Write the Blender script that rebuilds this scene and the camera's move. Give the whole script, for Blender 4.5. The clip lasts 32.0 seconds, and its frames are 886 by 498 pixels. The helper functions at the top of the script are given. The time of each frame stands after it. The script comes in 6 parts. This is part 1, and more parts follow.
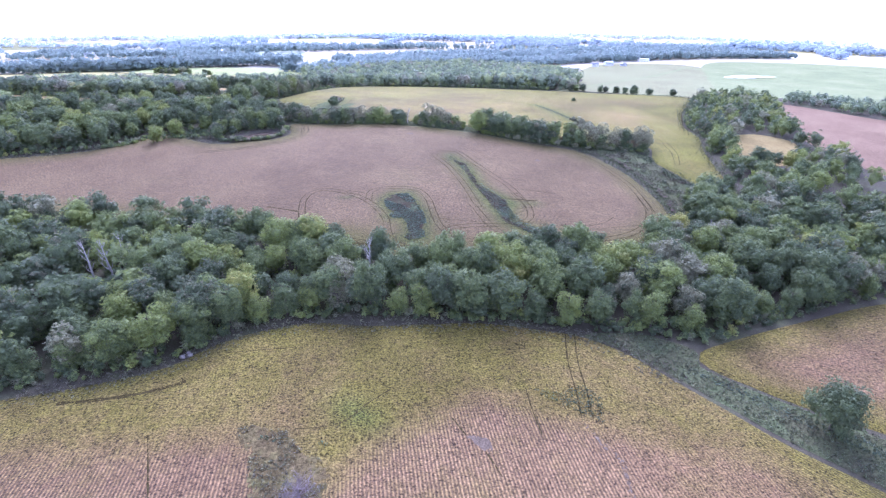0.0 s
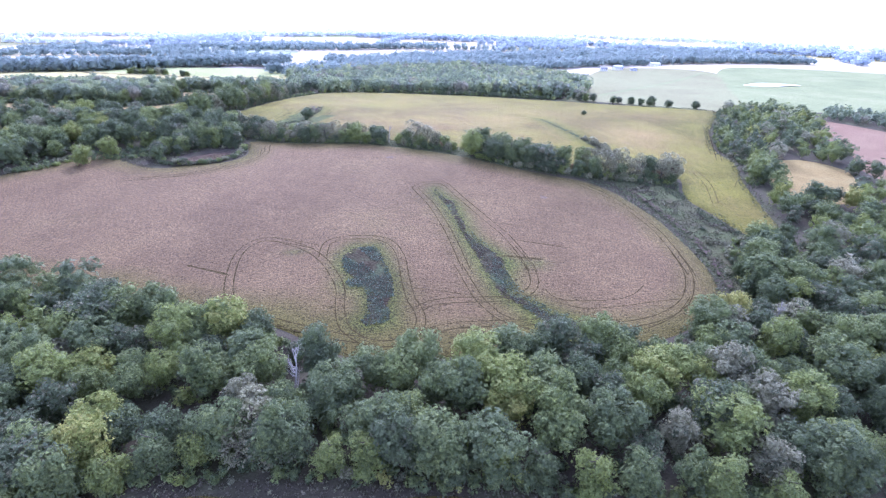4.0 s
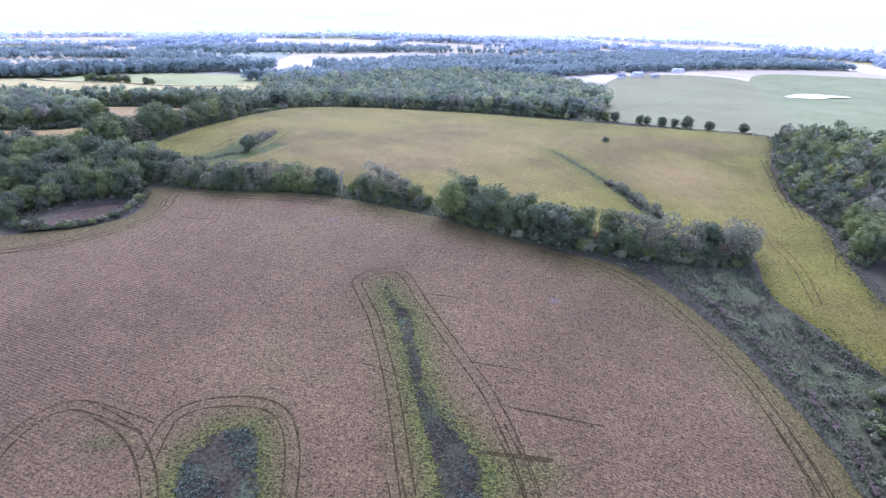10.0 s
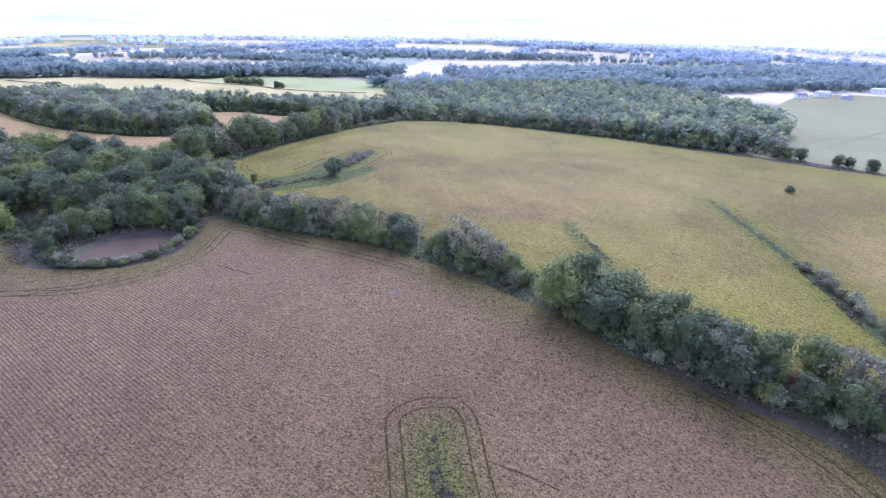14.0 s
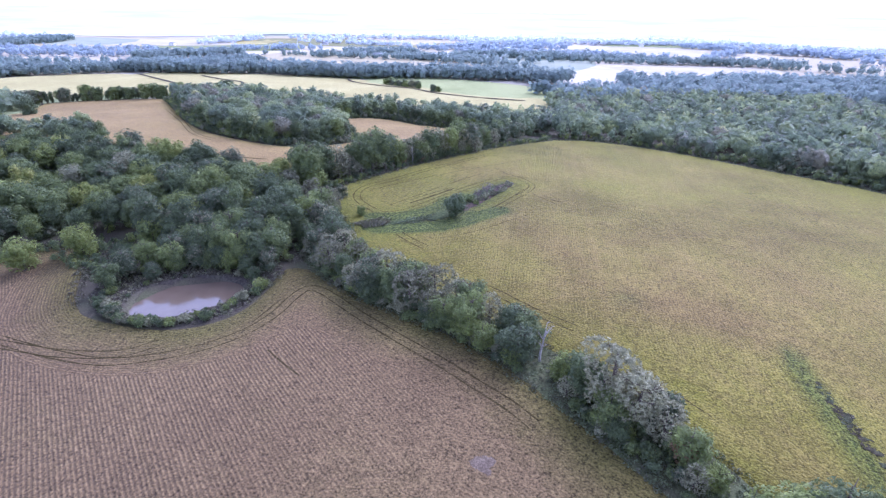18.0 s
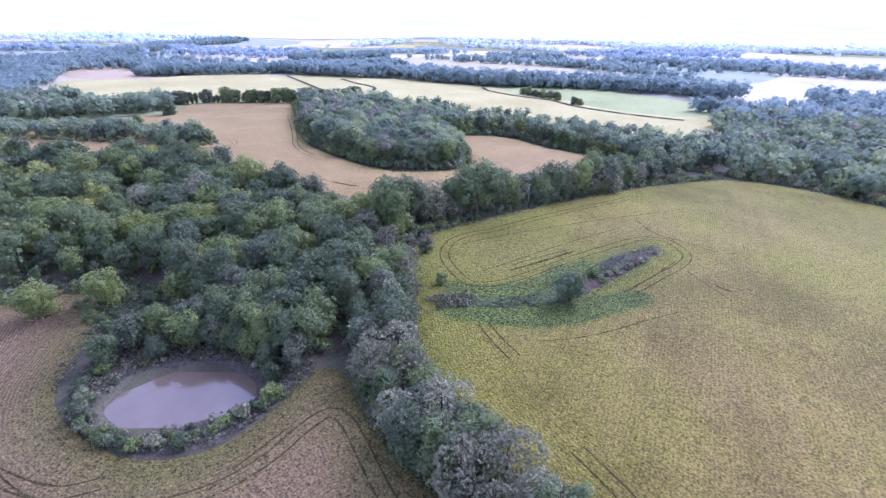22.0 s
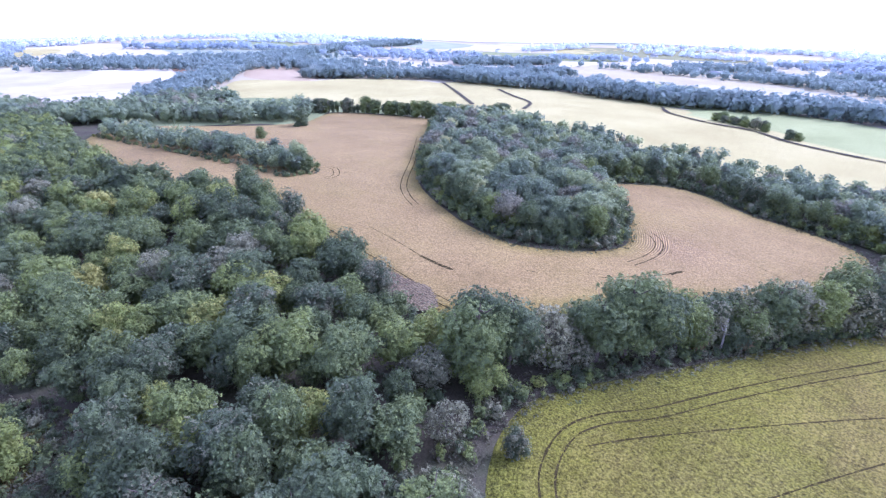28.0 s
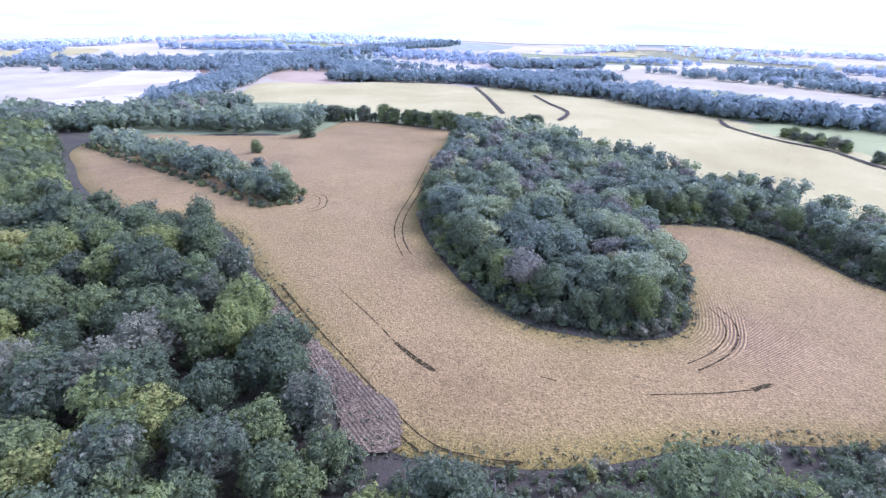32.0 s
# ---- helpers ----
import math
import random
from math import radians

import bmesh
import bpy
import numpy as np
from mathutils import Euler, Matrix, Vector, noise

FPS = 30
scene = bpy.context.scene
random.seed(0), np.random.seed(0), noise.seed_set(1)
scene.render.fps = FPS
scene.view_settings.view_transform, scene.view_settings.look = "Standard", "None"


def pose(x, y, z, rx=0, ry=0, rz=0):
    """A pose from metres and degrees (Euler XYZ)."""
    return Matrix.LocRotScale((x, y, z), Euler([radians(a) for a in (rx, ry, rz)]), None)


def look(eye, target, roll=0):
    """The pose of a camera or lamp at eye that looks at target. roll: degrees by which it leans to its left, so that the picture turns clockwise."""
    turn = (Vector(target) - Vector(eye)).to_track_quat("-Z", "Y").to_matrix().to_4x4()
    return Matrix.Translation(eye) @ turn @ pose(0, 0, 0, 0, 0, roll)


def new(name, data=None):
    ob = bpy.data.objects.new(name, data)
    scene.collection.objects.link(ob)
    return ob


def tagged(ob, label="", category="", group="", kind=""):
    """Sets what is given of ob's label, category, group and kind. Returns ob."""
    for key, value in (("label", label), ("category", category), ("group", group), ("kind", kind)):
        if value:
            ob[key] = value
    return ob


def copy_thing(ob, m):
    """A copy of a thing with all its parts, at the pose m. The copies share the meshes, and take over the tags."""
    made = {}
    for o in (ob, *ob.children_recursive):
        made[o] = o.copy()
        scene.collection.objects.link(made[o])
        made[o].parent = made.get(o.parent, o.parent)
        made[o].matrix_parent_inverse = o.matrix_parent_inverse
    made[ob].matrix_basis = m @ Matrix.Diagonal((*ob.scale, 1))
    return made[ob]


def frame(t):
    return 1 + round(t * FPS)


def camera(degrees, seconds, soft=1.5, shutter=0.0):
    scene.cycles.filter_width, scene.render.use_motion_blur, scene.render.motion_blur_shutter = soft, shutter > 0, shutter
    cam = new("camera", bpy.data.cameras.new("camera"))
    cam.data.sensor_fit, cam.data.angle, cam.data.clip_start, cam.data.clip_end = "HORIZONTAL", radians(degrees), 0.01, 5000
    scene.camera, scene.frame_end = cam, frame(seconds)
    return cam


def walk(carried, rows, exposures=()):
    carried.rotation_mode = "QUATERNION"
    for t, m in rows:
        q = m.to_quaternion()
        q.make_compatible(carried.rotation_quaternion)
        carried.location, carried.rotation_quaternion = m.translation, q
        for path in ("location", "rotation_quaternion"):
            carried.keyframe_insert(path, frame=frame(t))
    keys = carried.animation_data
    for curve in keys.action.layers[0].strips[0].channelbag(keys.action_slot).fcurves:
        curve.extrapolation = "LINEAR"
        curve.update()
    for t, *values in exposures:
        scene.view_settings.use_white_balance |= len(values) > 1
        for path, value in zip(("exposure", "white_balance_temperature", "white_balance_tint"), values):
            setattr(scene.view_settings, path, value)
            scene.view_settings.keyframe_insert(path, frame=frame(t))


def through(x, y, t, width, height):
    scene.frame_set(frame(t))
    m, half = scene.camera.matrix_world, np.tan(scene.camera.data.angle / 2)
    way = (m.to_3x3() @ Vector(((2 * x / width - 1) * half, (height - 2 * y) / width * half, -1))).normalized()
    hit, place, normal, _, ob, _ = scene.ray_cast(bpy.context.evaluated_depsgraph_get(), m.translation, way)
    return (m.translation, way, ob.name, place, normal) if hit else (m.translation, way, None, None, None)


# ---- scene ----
# the flight: seconds, x, y, z, heading, pitch, lean
FLIGHT = [
    (0.0, -0.00, 0.00, 97.96, -3.19, -24.20, 0.26),
    (0.5, 1.41, 7.22, 98.04, -3.14, -24.20, 0.33),
    (1.0, 2.82, 14.49, 98.11, -3.14, -24.23, 0.35),
    (1.5, 4.23, 21.81, 98.16, -3.09, -24.28, 0.41),
    (2.0, 5.64, 29.22, 98.21, -3.02, -24.27, 0.50),
    (2.5, 7.03, 36.67, 98.23, -3.04, -24.29, 0.56),
    (3.0, 8.41, 44.12, 98.25, -3.00, -24.30, 0.65),
    (3.5, 9.82, 51.57, 98.28, -3.05, -24.33, 0.81),
    (4.0, 11.23, 58.99, 98.32, -3.06, -24.32, 0.92),
    (4.5, 12.65, 66.39, 98.37, -3.03, -24.33, 1.02),
    (5.0, 14.08, 73.75, 98.41, -2.98, -24.37, 1.11),
    (5.5, 15.54, 81.06, 98.43, -2.92, -24.43, 1.16),
    (6.0, 17.03, 88.27, 98.40, -2.87, -24.45, 1.11),
    (6.5, 18.59, 95.41, 98.34, -2.80, -24.42, 1.06),
    (7.0, 20.20, 102.52, 98.27, -2.72, -24.41, 1.05),
    (7.5, 21.84, 109.65, 98.24, -2.66, -24.36, 1.01),
    (8.0, 23.53, 116.79, 98.22, -2.53, -24.35, 1.00),
    (8.5, 25.22, 124.02, 98.21, -2.43, -24.33, 1.02),
    (9.0, 26.89, 131.30, 98.17, -2.36, -24.36, 1.10),
    (9.5, 28.49, 138.62, 98.13, -2.23, -24.33, 1.05),
    (10.0, 30.00, 145.95, 98.11, -2.05, -24.30, 1.01),
    (10.5, 31.39, 153.23, 98.07, -1.45, -24.23, 1.00),
    (11.0, 32.65, 160.49, 97.97, -0.22, -24.22, 0.99),
    (11.5, 33.76, 167.80, 97.80, 1.63, -24.21, 1.02),
    (12.0, 34.62, 175.19, 97.67, 3.57, -24.13, 1.06),
    (12.5, 35.21, 182.56, 97.58, 5.58, -24.10, 1.06),
    (13.0, 35.52, 189.88, 97.53, 7.51, -24.04, 1.07),
    (13.5, 35.57, 197.13, 97.49, 9.60, -24.05, 1.08),
    (14.0, 35.40, 204.43, 97.45, 12.22, -23.98, 1.11),
    (14.5, 34.90, 211.67, 97.36, 14.60, -23.99, 1.09),
    (15.0, 34.05, 218.88, 97.26, 16.92, -24.02, 1.02),
    (15.5, 32.89, 226.05, 97.16, 19.19, -24.04, 0.95),
    (16.0, 31.45, 233.18, 97.11, 21.41, -24.04, 0.89),
    (16.5, 29.76, 240.26, 97.13, 23.58, -24.04, 0.86),
    (17.0, 27.84, 247.28, 97.28, 25.72, -24.14, 0.85),
    (17.5, 25.70, 254.25, 97.55, 27.69, -24.22, 0.81),
    (18.0, 23.43, 261.12, 97.75, 29.83, -24.28, 0.80),
    (18.5, 21.01, 267.88, 97.86, 31.73, -24.33, 0.78),
    (19.0, 18.42, 274.50, 97.86, 33.56, -24.34, 0.76),
    (19.5, 15.68, 280.96, 97.78, 35.91, -24.32, 0.70),
    (20.0, 12.79, 287.26, 97.67, 38.90, -24.29, 0.59),
    (20.5, 9.74, 293.45, 97.60, 41.20, -24.22, 0.56),
    (21.0, 6.50, 299.47, 97.58, 42.13, -24.20, 0.56),
    (21.5, 3.11, 305.38, 97.56, 43.34, -24.13, 0.62),
    (22.0, -0.46, 311.10, 97.52, 45.10, -24.11, 0.61),
    (22.5, -4.22, 316.64, 97.44, 47.35, -24.06, 0.69),
    (23.0, -8.17, 322.03, 97.39, 49.26, -24.03, 0.72),
    (23.5, -12.29, 327.21, 97.35, 50.85, -24.00, 0.74),
    (24.0, -16.53, 332.27, 97.36, 51.92, -23.99, 0.86),
    (24.5, -20.86, 337.16, 97.46, 52.44, -24.01, 0.95),
    (25.0, -25.32, 341.83, 97.67, 52.94, -24.02, 0.88),
    (25.5, -29.89, 346.34, 97.96, 53.60, -24.01, 0.77),
    (26.0, -34.56, 350.77, 98.27, 54.62, -23.97, 0.66),
    (26.5, -39.31, 355.18, 98.56, 56.20, -23.94, 0.60),
    (27.0, -44.13, 359.67, 98.78, 58.54, -24.00, 0.65),
    (27.5, -49.02, 364.20, 98.91, 61.10, -24.04, 0.69),
    (28.0, -53.88, 368.69, 98.97, 62.82, -24.07, 0.79),
    (28.5, -58.70, 373.06, 98.96, 63.52, -24.08, 0.81),
    (29.0, -63.46, 377.27, 98.92, 63.80, -24.07, 0.87),
    (29.5, -68.17, 381.29, 98.84, 63.93, -24.08, 0.87),
    (30.0, -72.83, 385.19, 98.73, 63.90, -24.09, 0.88),
    (30.5, -77.53, 389.01, 98.60, 64.01, -24.07, 0.86),
    (31.0, -82.29, 392.76, 98.47, 64.79, -24.05, 0.88),
    (31.5, -87.04, 396.47, 98.31, 66.01, -24.06, 0.91),
    (32.0, -91.84, 400.15, 98.15, 67.13, -24.06, 0.86),
]
cam = camera(79.99, 32.0, soft=1.2)
walk(cam, [(t, pose(x, y, z, 90 + p, 0, h) @ pose(0, 0, 0, 0, 0, r)) for t, x, y, z, h, p, r in FLIGHT],
     [(t, e - 0.05, 4910 if t < 20 else 4820, 36 if t < 20 else 39) for t, e in ((0, 2.14), (4, 2.16), (6, 2.0), (8, 1.78), (10, 1.66), (14, 1.63), (19, 1.68), (23, 1.74), (27, 1.84), (30, 1.83), (32, 1.68))])
# ---- end of flight ----

from mathutils.geometry import delaunay_2d_cdt

# ---- world, sun and exposure ----
SUN_ELEVATION, SUN_TURN = 40.0, 4.0      # degrees above the horizon; heading of the sun, to the right of +y
world = bpy.data.worlds.new("sky")
scene.world = world
world.use_nodes = True
wn = world.node_tree.nodes
sky = wn.new("ShaderNodeTexSky")
sky.sky_type, sky.sun_disc = "NISHITA", False
sky.sun_elevation, sky.sun_rotation = radians(SUN_ELEVATION), radians(SUN_TURN)
sky.air_density, sky.dust_density, sky.ozone_density = 1.0, 0.9, 1.8
veil = wn.new("ShaderNodeHueSaturation")     # thin bright cloud takes most of the blue out of the sky
veil.inputs["Saturation"].default_value = 0.45
world.node_tree.links.new(sky.outputs[0], veil.inputs["Color"])
world.node_tree.links.new(veil.outputs[0], wn["Background"].inputs[0])
wn["Background"].inputs[1].default_value = 0.15
sun_lamp = bpy.data.lights.new("sun", "SUN")
sun_lamp.energy, sun_lamp.angle, sun_lamp.color = 1.25, radians(28), (1.0, 0.975, 0.94)
sun = new("sun", sun_lamp)
sun.matrix_world = look((0, 0, 300), Vector((0, 0, 300)) - Vector((math.sin(radians(SUN_TURN)) * math.cos(radians(SUN_ELEVATION)),
                        math.cos(radians(SUN_TURN)) * math.cos(radians(SUN_ELEVATION)), math.sin(radians(SUN_ELEVATION)))) * 100)

# ---- lie of the land: broad soft rises on a lattice 120 m apart ----
RISES = [
    (60, [0, -1, -3.2, 0.8, -0.3, -2.8, -0.6]),
    (180, [0.4, 0, -1.4, 2.1, -2.3, -4, -0.5]),
    (300, [2.4, 4.6, -1.8, 2.2, 9.9, -1.8, 1.2]),
    (420, [0.9, 5.8, 7.2, 1.1, 5.9, 0, 5.7]),
    (540, [2.2, 1.2, 3.9, 2.4, 1.3, 3.2, 5.1]),
    (660, [6.6, 0.6, -2.4, 0.3, 1.8, 2, 1.2]),
]


def open_height(x, y):
    """Level of the open land, for numbers or arrays."""
    x, y = np.asarray(x, float), np.asarray(y, float)
    z = np.zeros(np.broadcast(x, y).shape) + 16.0
    for cy, row in RISES:
        for i, a in enumerate(row):
            if a:
                z = z + a * np.exp(-((x + 420 - 120 * i) ** 2 + (y - cy) ** 2) / 22050)
    far = np.clip((np.hypot(x + 50, y - 300) - 650) / 900, 0, 1)
    return z + far * (5 * np.sin(x / 310 + 1.0) + 5 * np.cos(y / 270 + x / 900) + 3 * np.sin((x + y) / 190))


def inside(poly, x, y):
    """Which of the points (arrays) lie in the polygon."""
    x, y = np.asarray(x, float), np.asarray(y, float)
    hit = np.zeros(x.shape, bool)
    for (ax, ay), (bx, by) in zip(poly, poly[1:] + poly[:1]):
        if ay != by:
            hit ^= ((ay > y) != (by > y)) & (x < (bx - ax) * (y - ay) / (by - ay) + ax)
    return hit


def away(line, x, y, closed=True):
    """Distance of points (arrays) to a line of points."""
    best = np.full(np.shape(x), 1e9)
    for (ax, ay), (bx, by) in zip(line, line[1:] + (line[:1] if closed else [])):
        ex, ey = bx - ax, by - ay
        s = np.clip(((x - ax) * ex + (y - ay) * ey) / max(ex * ex + ey * ey, 1e-9), 0, 1)
        best = np.minimum(best, np.hypot(x - ax - s * ex, y - ay - s * ey))
    return best


def smooth_line(pts, step, closed=False):
    """Catmull-Rom through the points, resampled about every step metres."""
    p = [np.array(q, float) for q in pts]
    n, out = len(p), []
    for i in range(n if closed else n - 1):
        a, b, c, d = (p[(i + k) % n] if closed else p[min(max(i + k, 0), n - 1)] for k in (-1, 0, 1, 2))
        m = max(1, int(np.hypot(*(c - b)) / step))
        for j in range(m):
            t = j / m
            out.append(tuple(0.5 * ((2 * b) + (c - a) * t + (2 * a - 5 * b + 4 * c - d) * t * t + (3 * b - a - 3 * c + d) * t ** 3)))
    if not closed:
        out.append(tuple(p[-1]))
    return [(float(q[0]), float(q[1])) for q in out]


# ---- plan: outlines of fields, woods and water, in metres ----
FRONT_FIELD = [(-190, 84), (-140, 97), (-96, 103), (-74, 108), (-62, 113), (-55, 120), (-45, 126), (-30, 130), (-14, 128), (2, 128.5), (18, 129), (34, 126),
               (47, 122), (57, 114), (65, 103), (73, 92), (80, 82), (91, 70), (106, 50), (122, 20), (136, -60), (-190, -60)]
RIGHT_FIELD = [(77, 116), (98, 125), (124, 134), (154, 143), (210, 150), (230, 100), (190, 30), (150, 50), (122, 72), (104, 86), (91, 95), (83, 102), (76, 109)]
HILL_FIELD = [(-87, 203), (-70, 196), (-54, 190), (-32, 184), (-18, 176), (-6, 169), (12, 168), (30, 171), (46, 172), (60, 173), (72, 176), (86, 182), (102, 195),
              (109, 206), (112, 222), (111, 242), (109, 257), (104, 271), (98, 284), (88, 294), (74, 299), (57, 308), (38, 321), (16, 333), (-11, 346), (-29, 350.5),
              (-48, 353), (-66, 356), (-78, 359.5), (-84, 355), (-79, 344), (-77, 333), (-82, 324), (-92, 318), (-107, 315), (-119, 317), (-127, 321.5), (-136, 328), (-142, 337),
              (-152, 338), (-163, 331), (-172, 319), (-190, 303), (-235, 288), (-270, 262), (-255, 240), (-190, 228), (-140, 216)]
YELLOW_FIELD = [(-30, 361), (-42, 364), (-54, 368), (-66, 373), (-78, 380.5), (-88, 389), (-98, 398), (-108, 405.5), (-114, 412), (-118, 421), (-117.5, 432), (-114, 450),
                (-110, 478), (-104, 513), (-95, 550), (-80, 588), (-50, 600), (-12, 592), (30, 574), (69, 557), (102, 538), (133, 524), (161, 509), (198, 494),
                (224, 484), (246, 470), (226, 436), (205, 401), (188, 360), (187, 338), (174, 304), (163, 262), (158, 240), (148, 236), (141, 251), (137, 266), (133, 282),
                (141, 306), (128, 310), (112, 311), (95, 312), (76, 316), (58, 323), (40, 334), (20, 346), (0, 354)]
TAN_FIELD = [(-455, 318), (-400, 330), (-355, 341), (-315, 357), (-292, 378), (-270, 397), (-230, 404), (-200, 411), (-175, 414), (-157, 418), (-149, 430), (-144.5, 438),
             (-140.6, 451), (-138, 469), (-133, 484), (-126, 501), (-122, 520), (-123, 545), (-134, 572), (-155, 577), (-179, 574), (-201, 579), (-219, 573), (-229, 549), (-225, 530), (-195, 518), (-174, 502),
             (-167, 491), (-169, 477), (-180, 461), (-196, 455), (-217, 454), (-249, 458), (-287, 473), (-330, 496), (-373, 520), (-415, 544), (-460, 522), (-500, 493),
             (-462, 460), (-455, 437), (-472, 400), (-497, 360), (-500, 330)]
POND = smooth_line([(-103, 320), (-107, 324), (-109.5, 330), (-108, 336), (-102, 343), (-96, 347), (-90, 347.5), (-85, 344.5), (-84, 339), (-86, 333), (-87.5, 328), (-90, 323.5), (-97, 320.5)], 1.5, True)
POND_BANK = [(-104, 316.5), (-114, 318), (-121, 322), (-128, 332), (-122, 342), (-112, 352), (-98, 358), (-86, 358), (-80, 352), (-79, 343), (-78, 333), (-83, 325), (-92, 319)]
GULLY = [(19, 277), (22.5, 268), (26, 263), (28.4, 250), (30.1, 235), (33.6, 228), (38.4, 222), (40.5, 215), (39.1, 204.5), (38.5, 197.5), (44, 194), (49.6, 188.3), (55.7, 184),
         (58.7, 180.5), (59.5, 176), (61, 172), (56, 172), (53.5, 176.4), (46.5, 178.4), (46.3, 181.6), (43.7, 188.9), (40.1, 192.8), (36.2, 197), (34.4, 204.3), (32.9, 210.3),
         (30.9, 221.5), (28.3, 231.7), (25.6, 246.5), (22.4, 262), (19, 271)]
GULLY_DAMP = [(40, 214), (41.5, 204), (44, 198), (49, 191.5), (54, 187), (60, 179.5), (58, 173), (50, 181), (44, 188), (38, 198), (36, 207), (35.5, 214), (37, 219)]
SINK = [(-13.4, 214.4), (-13.2, 220), (-9.7, 225), (-3.1, 225.7), (-0.8, 220), (0.8, 214.2), (3.4, 205.9), (4.1, 196.6), (3.1, 190), (3.4, 184.1), (0.9, 182), (-2.8, 181.3),
        (-4.3, 183.4), (-2.8, 187), (-3.6, 195), (-5.1, 199.9), (-9.1, 200.7), (-10.9, 203.1), (-8.9, 206), (-11.7, 210.1)]
WATERWAY = [(104, 288), (112, 262), (114, 240), (113, 216), (116, 196), (130, 200), (140, 222), (146, 238), (139.5, 251), (135, 266), (131, 282), (138, 303), (120, 305), (106, 296)]
SWALE = [(47, 123.5), (56, 116.5), (64.8, 105.5), (72.8, 94.8), (80, 84.5), (91, 72), (106, 52), (123, 20), (150, 44), (118, 72), (102, 85), (88, 96), (80, 103), (74, 110), (76, 117), (64, 124)]
YELLOW_GULLY = [(-83, 395.5), (-79.7, 398.5), (-75.3, 404.3), (-69, 413), (-67.1, 422), (-65, 432), (-67.5, 441.5), (-66, 451.7), (-64.8, 460.2), (-62.7, 467.3), (-59, 465.4), (-58.5, 452.2),
                (-58.5, 437.4), (-59.7, 422.8), (-61.4, 413.8), (-64, 408.5), (-70.1, 401.8), (-76.6, 395.3), (-81, 392.5)]
LUSH_EDGE = [(-77, 393), (-67.5, 398), (-60, 404), (-55.5, 411.5), (-53, 420), (-49.5, 430)]
LUSH_TOP = [(-86, 401), (-79, 406), (-74, 411.5), (-70, 420), (-71.5, 430), (-68.5, 438)]
BARE_TIP = [(-59, 465.4), (-62.7, 465.8), (-63.1, 453.8), (-61.7, 443.6), (-62.7, 431.5), (-61.7, 421.8), (-59.7, 422.5), (-58.5, 437.4), (-58.5, 452.2)]
YELLOW_STRIP = [(96, 425), (98.5, 424), (105, 398), (111, 372), (117.5, 348), (121, 331), (115, 330), (111, 350), (107.5, 370), (102, 396)]
CREEK_WOOD = [(-230, 96), (-140, 103), (-96, 108), (-74, 113), (-60, 119), (-47, 131), (-30, 135), (2, 133), (34, 131), (50, 127), (64, 127), (78, 122), (98, 130), (124, 139),
              (154, 148), (215, 158), (225, 215), (190, 232), (162, 238), (150, 242), (137, 240), (126, 228), (121, 210), (116, 195), (104, 190), (86, 177), (70, 171), (46, 167), (20, 164), (-8, 164),
              (-20, 171), (-34, 179), (-54, 185), (-87, 198), (-140, 211), (-200, 224), (-250, 234)]
LEFT_WOOD = [(-275, 268), (-240, 292), (-196, 306), (-170, 316), (-160, 332), (-138, 344), (-126, 350), (-112, 357), (-99, 366), (-100, 384), (-110, 399), (-119, 410), (-121, 422),
             (-146, 424), (-153, 412), (-200, 405), (-230, 398), (-266, 391), (-284, 372), (-308, 350), (-353, 334), (-400, 323), (-455, 311), (-540, 290), (-560, 190), (-420, 170), (-320, 220)]
WOOD_BAND = [(-121, 424), (-119, 440), (-114, 470), (-107, 500), (-104, 515), (-98, 548), (-88, 592), (-128, 585), (-119, 548), (-118, 520), (-122, 502), (-129, 485), (-134, 469), (-136.5, 452), (-141, 438), (-144, 427)]
FOREST = [(-84, 598), (-50, 606), (-12, 598), (69, 563), (133, 531), (160, 530), (185, 600), (206, 696), (174, 840), (90, 920), (0, 890), (-110, 850), (-150, 818), (-158, 782), (-140, 735), (-112, 694), (-135, 657), (-175, 644), (-205, 633), (-240, 619),
          (-270, 609), (-300, 601), (-335, 593), (-375, 588), (-396, 578), (-413, 548), (-373, 524), (-330, 500), (-287, 477), (-249, 462), (-217, 458), (-196, 459), (-184, 465), (-173, 478), (-171, 491),
          (-178, 501), (-198, 521), (-229, 533), (-233, 549), (-223, 577), (-201, 584), (-179, 579), (-128, 586)]
STRIP_WOOD = [(-470, 322), (-420, 345), (-374, 368), (-330, 389), (-300, 403), (-286, 412), (-288, 424), (-300, 426), (-322, 418), (-356, 404), (-400, 384), (-440, 364), (-490, 338)]
RIGHT_WOOD = [(178, 302), (192, 336), (193, 358), (210, 400), (230, 434), (252, 470), (300, 490), (304, 448), (262, 350), (250, 330), (256, 290), (240, 250), (170, 236), (166, 262)]
CORNER_GLADE = [(-176, 312), (-152, 320), (-134, 328), (-130, 343), (-146, 347), (-160, 342), (-170, 332)]
RIGHT_GLADE = [(194, 318), (204, 338), (231, 347), (246, 330), (234, 305), (217, 286), (196, 284), (190, 300)]
RED_FIELD = [(305, 450), (360, 392), (420, 330), (330, 240), (262, 262), (256, 290), (256, 330), (268, 352)]
BROWN_PASTURE = [(140, 534), (165, 520), (246, 474), (288, 505), (470, 890), (330, 945), (215, 740), (200, 640)]
GREEN_PASTURE = [(292, 503), (350, 488), (420, 470), (760, 700), (800, 880), (590, 985), (470, 885)]
FAR_POND = [(424, 733), (442, 748), (459, 757), (480, 752), (500, 735), (478, 731), (457, 722), (438, 724)]
